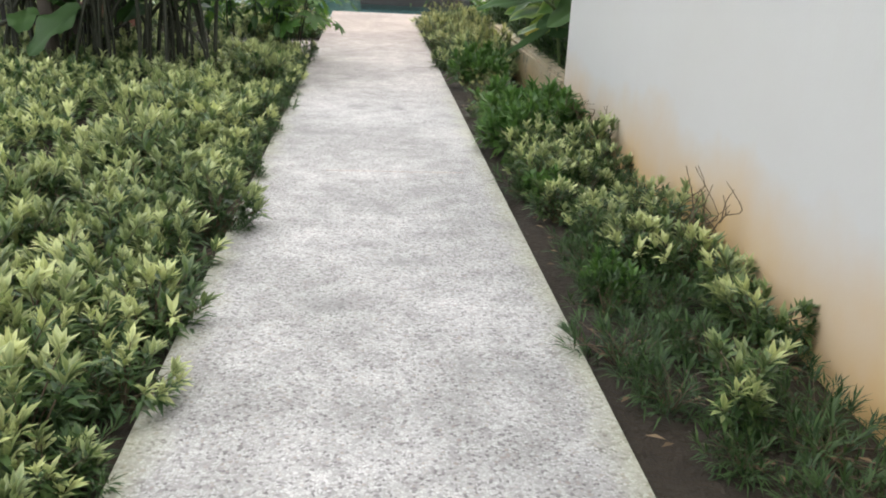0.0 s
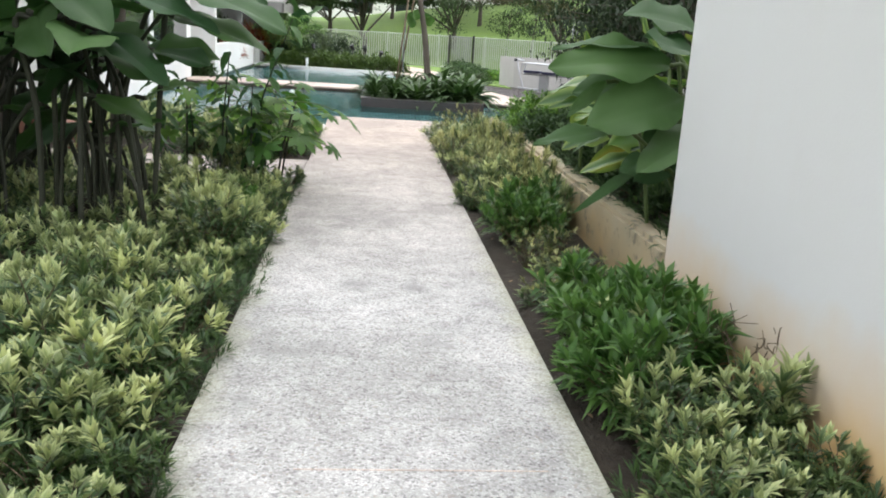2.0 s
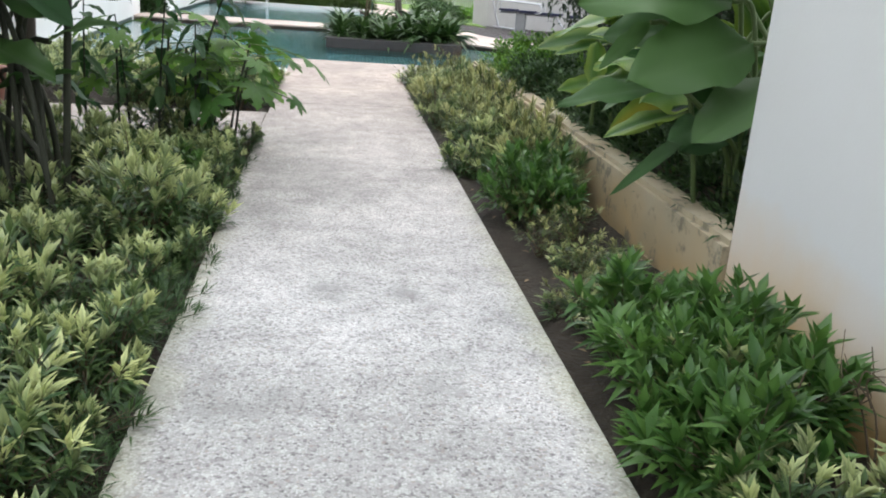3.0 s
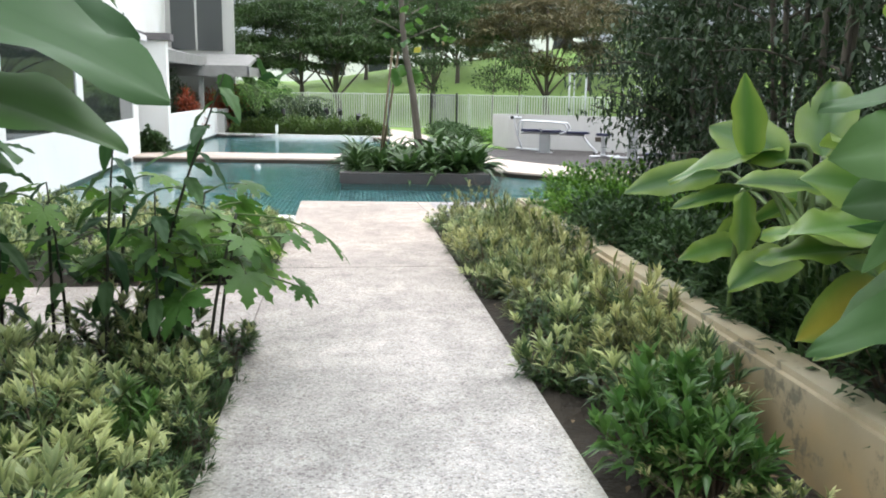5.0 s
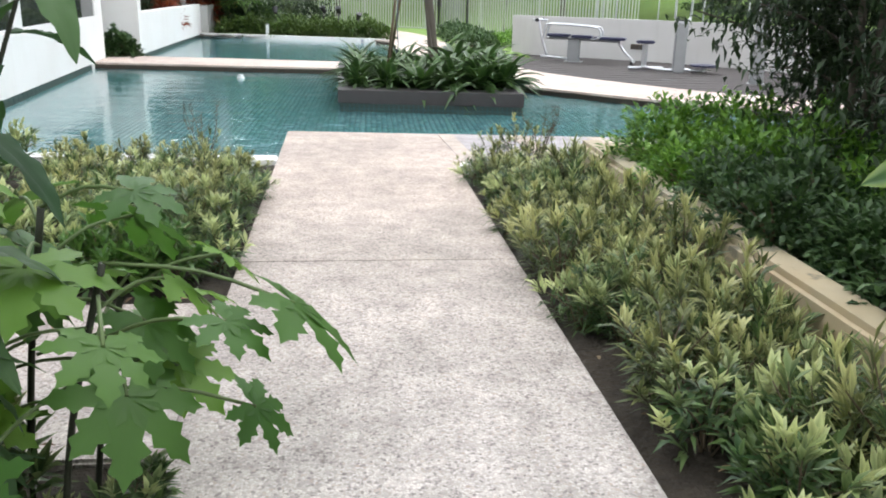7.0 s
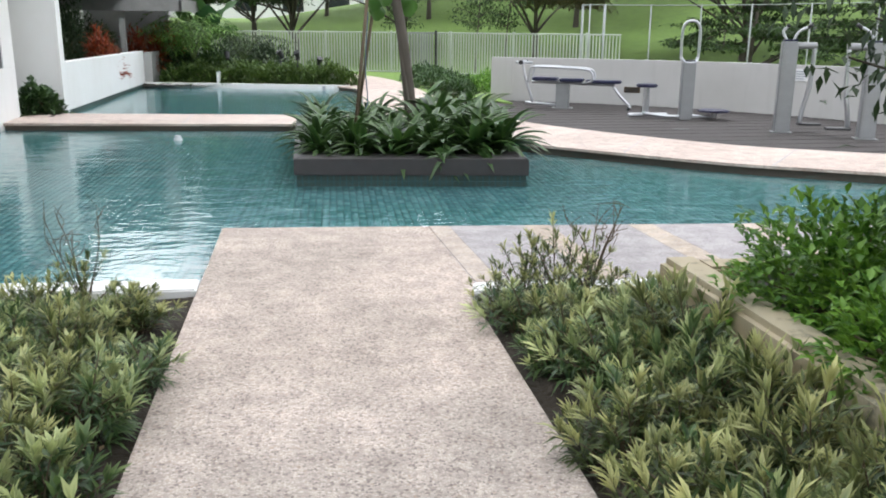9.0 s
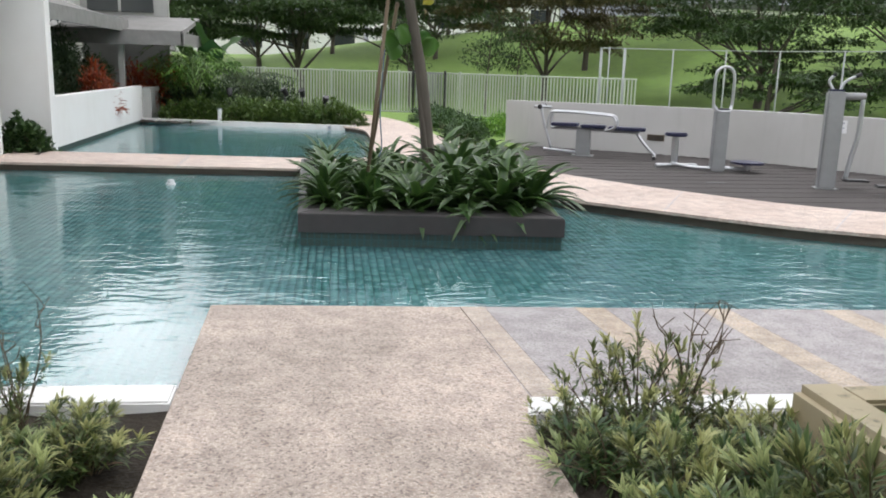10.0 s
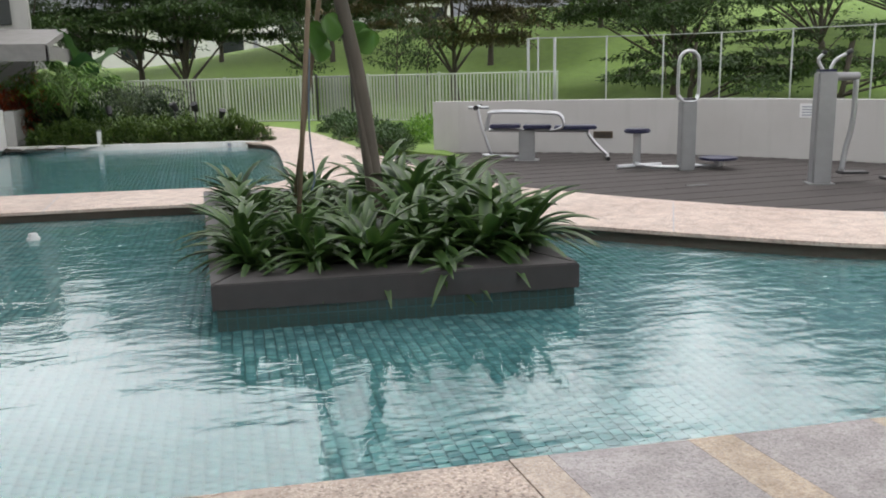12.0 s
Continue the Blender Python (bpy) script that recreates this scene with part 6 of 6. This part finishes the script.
part("body", disc(0.05, 0.3, 14), WHITE, up, at=pose(0, 0, 0.12))
part("cap", disc(0.06, 0.03, 14), STEEL, up, at=pose(0, 0, 0.285))

# patio corner seen between the stalks: rail, chairs, pots
tagged(part("patio", box(-11.5, -6.2, 9.0, 12.6, -0.5, 0.0, 0.01), CONC_MAT), "grey concrete patio beside the planting bed", "patio", kind="structure")
rail = tagged(new("timber_rail"), "low weathered timber railing at the bed's edge", "railing")
rail.matrix_basis = pose(-5.1, 9.9, -0.05, 0, 0, 28)
for i in range(5):
    part("post", box(i * 0.38 - 0.035, i * 0.38 + 0.035, -0.035, 0.035, 0, 0.8, 0.006), TWIG, rail)
for z in (0.25, 0.72):
    part("bar", box(-0.1, 1.65, -0.06, -0.037, z, z + 0.07, 0.005), TWIG, rail)


def patio_chair(x, y, turn):
    c = tagged(new("patio_chair"), "dark slatted patio chair on the side path", "chair", "patio chairs")
    c.matrix_basis = pose(x, y, 0, 0, 0, turn)
    for sx in (-0.22, 0.22):
        for sy in (-0.2, 0.2):
            part("leg", box(sx - 0.02, sx + 0.02, sy - 0.02, sy + 0.02, 0, 0.44 if sy < 0 else 0.86), BLACK, c)
    part("seat", box(-0.25, 0.25, -0.24, 0.22, 0.44, 0.475, 0.01), BLACK, c)
    for i in range(4):
        part("back_slat", box(-0.2, 0.2, 0.185, 0.21, 0.52 + i * 0.09, 0.58 + i * 0.09), BLACK, c)


patio_chair(-4.6, 11.5, 60)
patio_chair(-5.3, 11.7, 100)
patio_chair(-4.9, 11.1, 200)


def pot(x, y, z, s):
    p_ = tagged(new("plant_pot"), "brown terracotta plant pot", "pot", "plant pots")
    p_.matrix_basis = pose(x, y, z) @ Matrix.Scale(s, 4)
    bm_ = bmesh.new()
    bmesh.ops.create_cone(bm_, cap_ends=True, segments=20, radius1=0.13, radius2=0.19, depth=0.34)
    part("body", bm_, TERRA, p_, at=pose(0, 0, 0.17))
    part("rim", disc(0.21, 0.05, 20, 0.01), TERRA, p_, at=pose(0, 0, 0.345))


pot(-3.75, 11.9, 0.0, 1.1)
pot(-3.2, 11.95, 0.0, 0.9)
pot(-4.2, 12.0, 0.0, 1.0)

# houses on the hill, far off
for i, (x, y, w, h) in enumerate(((78, 108, 16, 4.0), (98, 110, 14, 5.0), (56, 118, 14, 4.0), (-4, 112, 20, 4.2), (20, 125, 24, 4.5))):
    z = land(x, y)
    hh = tagged(new("hill_house"), "pale house on the hill's crest far off", "house", "hill houses")
    hh.matrix_basis = pose(x, y, z)
    part("wall", box(-w / 2, w / 2, -4, 4, -1, h), WALL_MAT, hh)
    part("roof", box(-w / 2 - 0.6, w / 2 + 0.6, -4.6, 4.6, h + 0.004, h + 0.7), ROOF_MAT, hh)
    for j in range(4):
        part("window", box(-w / 2 + (j + 0.35) * w / 4, -w / 2 + (j + 0.8) * w / 4, -4.03, -4.005, 1.0, h - 0.8), GLASS, hh)
for i in range(9):
    bush("hill_bush", 40 + i * 6.5, 98 + (i % 3) * 2, land(40 + i * 6.5, 98 + (i % 3) * 2), 3.2, 2.4, 2.2, 500, 0.6, 0.4, HEDGE, "green clipped bush on the hill's crest", "bush", "hill bushes", 140 + i, 6)

for a, b_ in (((3.72, 20.66), (4.58, 22.1)), ((5.02, 19.5), (6.05, 20.72)), ((-2.0, 24.38), (-2.02, 25.9))):
    d_ = np.array(b_) - np.array(a)
    n2 = np.array([-d_[1], d_[0]]) / np.linalg.norm(d_) * 0.005
    part("joint", slab([tuple(np.array(a) - n2), tuple(np.array(b_) - n2), tuple(np.array(b_) + n2), tuple(np.array(a) + n2)], COPE_Z - 0.01, COPE_Z + 0.0025), SIGN_INK, coping, "dark sealed joint")

# closes the place behind the camera
tagged(part("wall_behind", box(-12, 7, -7.2, -6.9, -0.5, 3.4), WALL_MAT), "plain white wall closing the garden", "wall", kind="structure")

# ---- pieces: deck planks and pool tiles ----
wr, cw = np.array(WALK_RIGHT), np.array(CURVED_WALL)


def left_bound(y):
    s_ = wr[wr[:, 1] < 29.5]
    o = np.argsort(s_[:, 1])
    return float(np.interp(y, s_[o, 1], s_[o, 0]))


def right_bound(y):
    o = np.argsort(cw[:, 1])
    return float(np.interp(y, cw[o, 1], cw[o, 0]))


deck = tagged(new("deck"), "dark weathered timber deck under the exercise machines", "deck", kind="structure")
PW = 0.14
for i in range(int(10.0 / PW)):
    y = 19.35 + i * PW
    if y > 29.0:
        break
    xl, xr = max(left_bound(y), left_bound(y + PW)) - 0.02, min(right_bound(y), right_bound(y + PW)) - 0.03 if y > 20 else 10.4
    if y < 24.6:
        xl -= 0.35
    if xr - xl < 0.2:
        continue
    cuts = [xl] + [c for c in (xl + 1.1 + 1.7 * ((i * 0.37) % 1), xl + 3.5 + 1.2 * ((i * 0.61) % 1)) if c < xr - 0.3] + [xr]
    for a, b_ in zip(cuts, cuts[1:]):
        part("plank", box(a + 0.002, b_ - 0.002, y + 0.0025, y + PW - 0.0025, DECK_Z - 0.03, DECK_Z + 0.0015 * ((i * 5) % 3)), DECK, deck)

T = 0.064
rot = radians(-2)
tc, ts = math.cos(rot), math.sin(rot)
tile_me = bpy.data.meshes.new("tile")
b = box(-T / 2 + 0.004, T / 2 - 0.004, -T / 2 + 0.004, T / 2 - 0.004, -0.006, 0.0)
b.to_mesh(tile_me), b.free()
tile_me2 = tile_me.copy()
rest, near = [], 0
for j in range(-32, 182):
    for i in range(-118, 198):
        u, v = i * T, (j + 0.5 * (i % 2)) * T
        x, y = tc * u - ts * v, 15.6 + ts * u + tc * v
        if not (-5.2 < x < 9.0 and 15.4 < y < 25.3):
            continue
        if near < 300 and 0.2 < x < 2.0 and 17.2 < y < 19.0:
            put("tile", tile_me, TILE, basin, at=pose(x, y, POOL_Z, 0, 0, -2))
            near += 1
        else:
            rest.append((x, y))
rest = np.array(rest)
cor = np.array([(-1, -1), (1, -1), (1, 1), (-1, 1)]) * (T / 2 - 0.004)
cor = np.stack([tc * cor[:, 0] - ts * cor[:, 1], ts * cor[:, 0] + tc * cor[:, 1]], 1)
top = np.concatenate([rest[:, None] + cor[None], np.full((len(rest), 4, 1), POOL_Z)], 2)
low_ = top - np.array([0, 0, 0.006])
co = np.concatenate([top, low_], 1).reshape(-1, 3)
f = np.array([(0, 1, 2, 3), (4, 5, 1, 0), (5, 6, 2, 1), (6, 7, 3, 2), (7, 4, 0, 3)])
tiles = put("tiles", fast_mesh("tiles", co, (np.arange(len(rest))[:, None, None] * 8 + f[None]).reshape(-1, 4)), TILE, basin)
tagged(tiles, kind="stuff")
# tiles on the planter's front and the far pool's floor
p0, p1 = np.array(inn[0]), np.array(inn[1])
for k_ in range(37):
    for zz in range(5):
        c = p0 + (p1 - p0) * (k_ + 0.5) / 37
        part_at = pose(c[0], c[1] - 0.003, -0.078 - zz * T, 90, 0, math.degrees(math.atan2(p1[1] - p0[1], p1[0] - p0[0])))
        put("tile", tile_me2, TILE_GRIMY_SHADED, planter, at=part_at)
far = []
for j in range(0, 138):
    for i in range(0, 90):
        far.append((-4.35 + i * T, 25.75 + (j + 0.5 * (i % 2)) * T))
far = np.array(far)
ft = np.concatenate([far[:, None] + (np.array([(-1, -1), (1, -1), (1, 1), (-1, 1)]) * (T / 2 - 0.004))[None], np.full((len(far), 4, 1), POOL_Z)], 2)
co = np.concatenate([ft, ft - np.array([0, 0, 0.006])], 1).reshape(-1, 3)
tagged(put("tiles", fast_mesh("tiles", co, (np.arange(len(far))[:, None, None] * 8 + f[None]).reshape(-1, 4)), TILE, basin_far), kind="stuff")
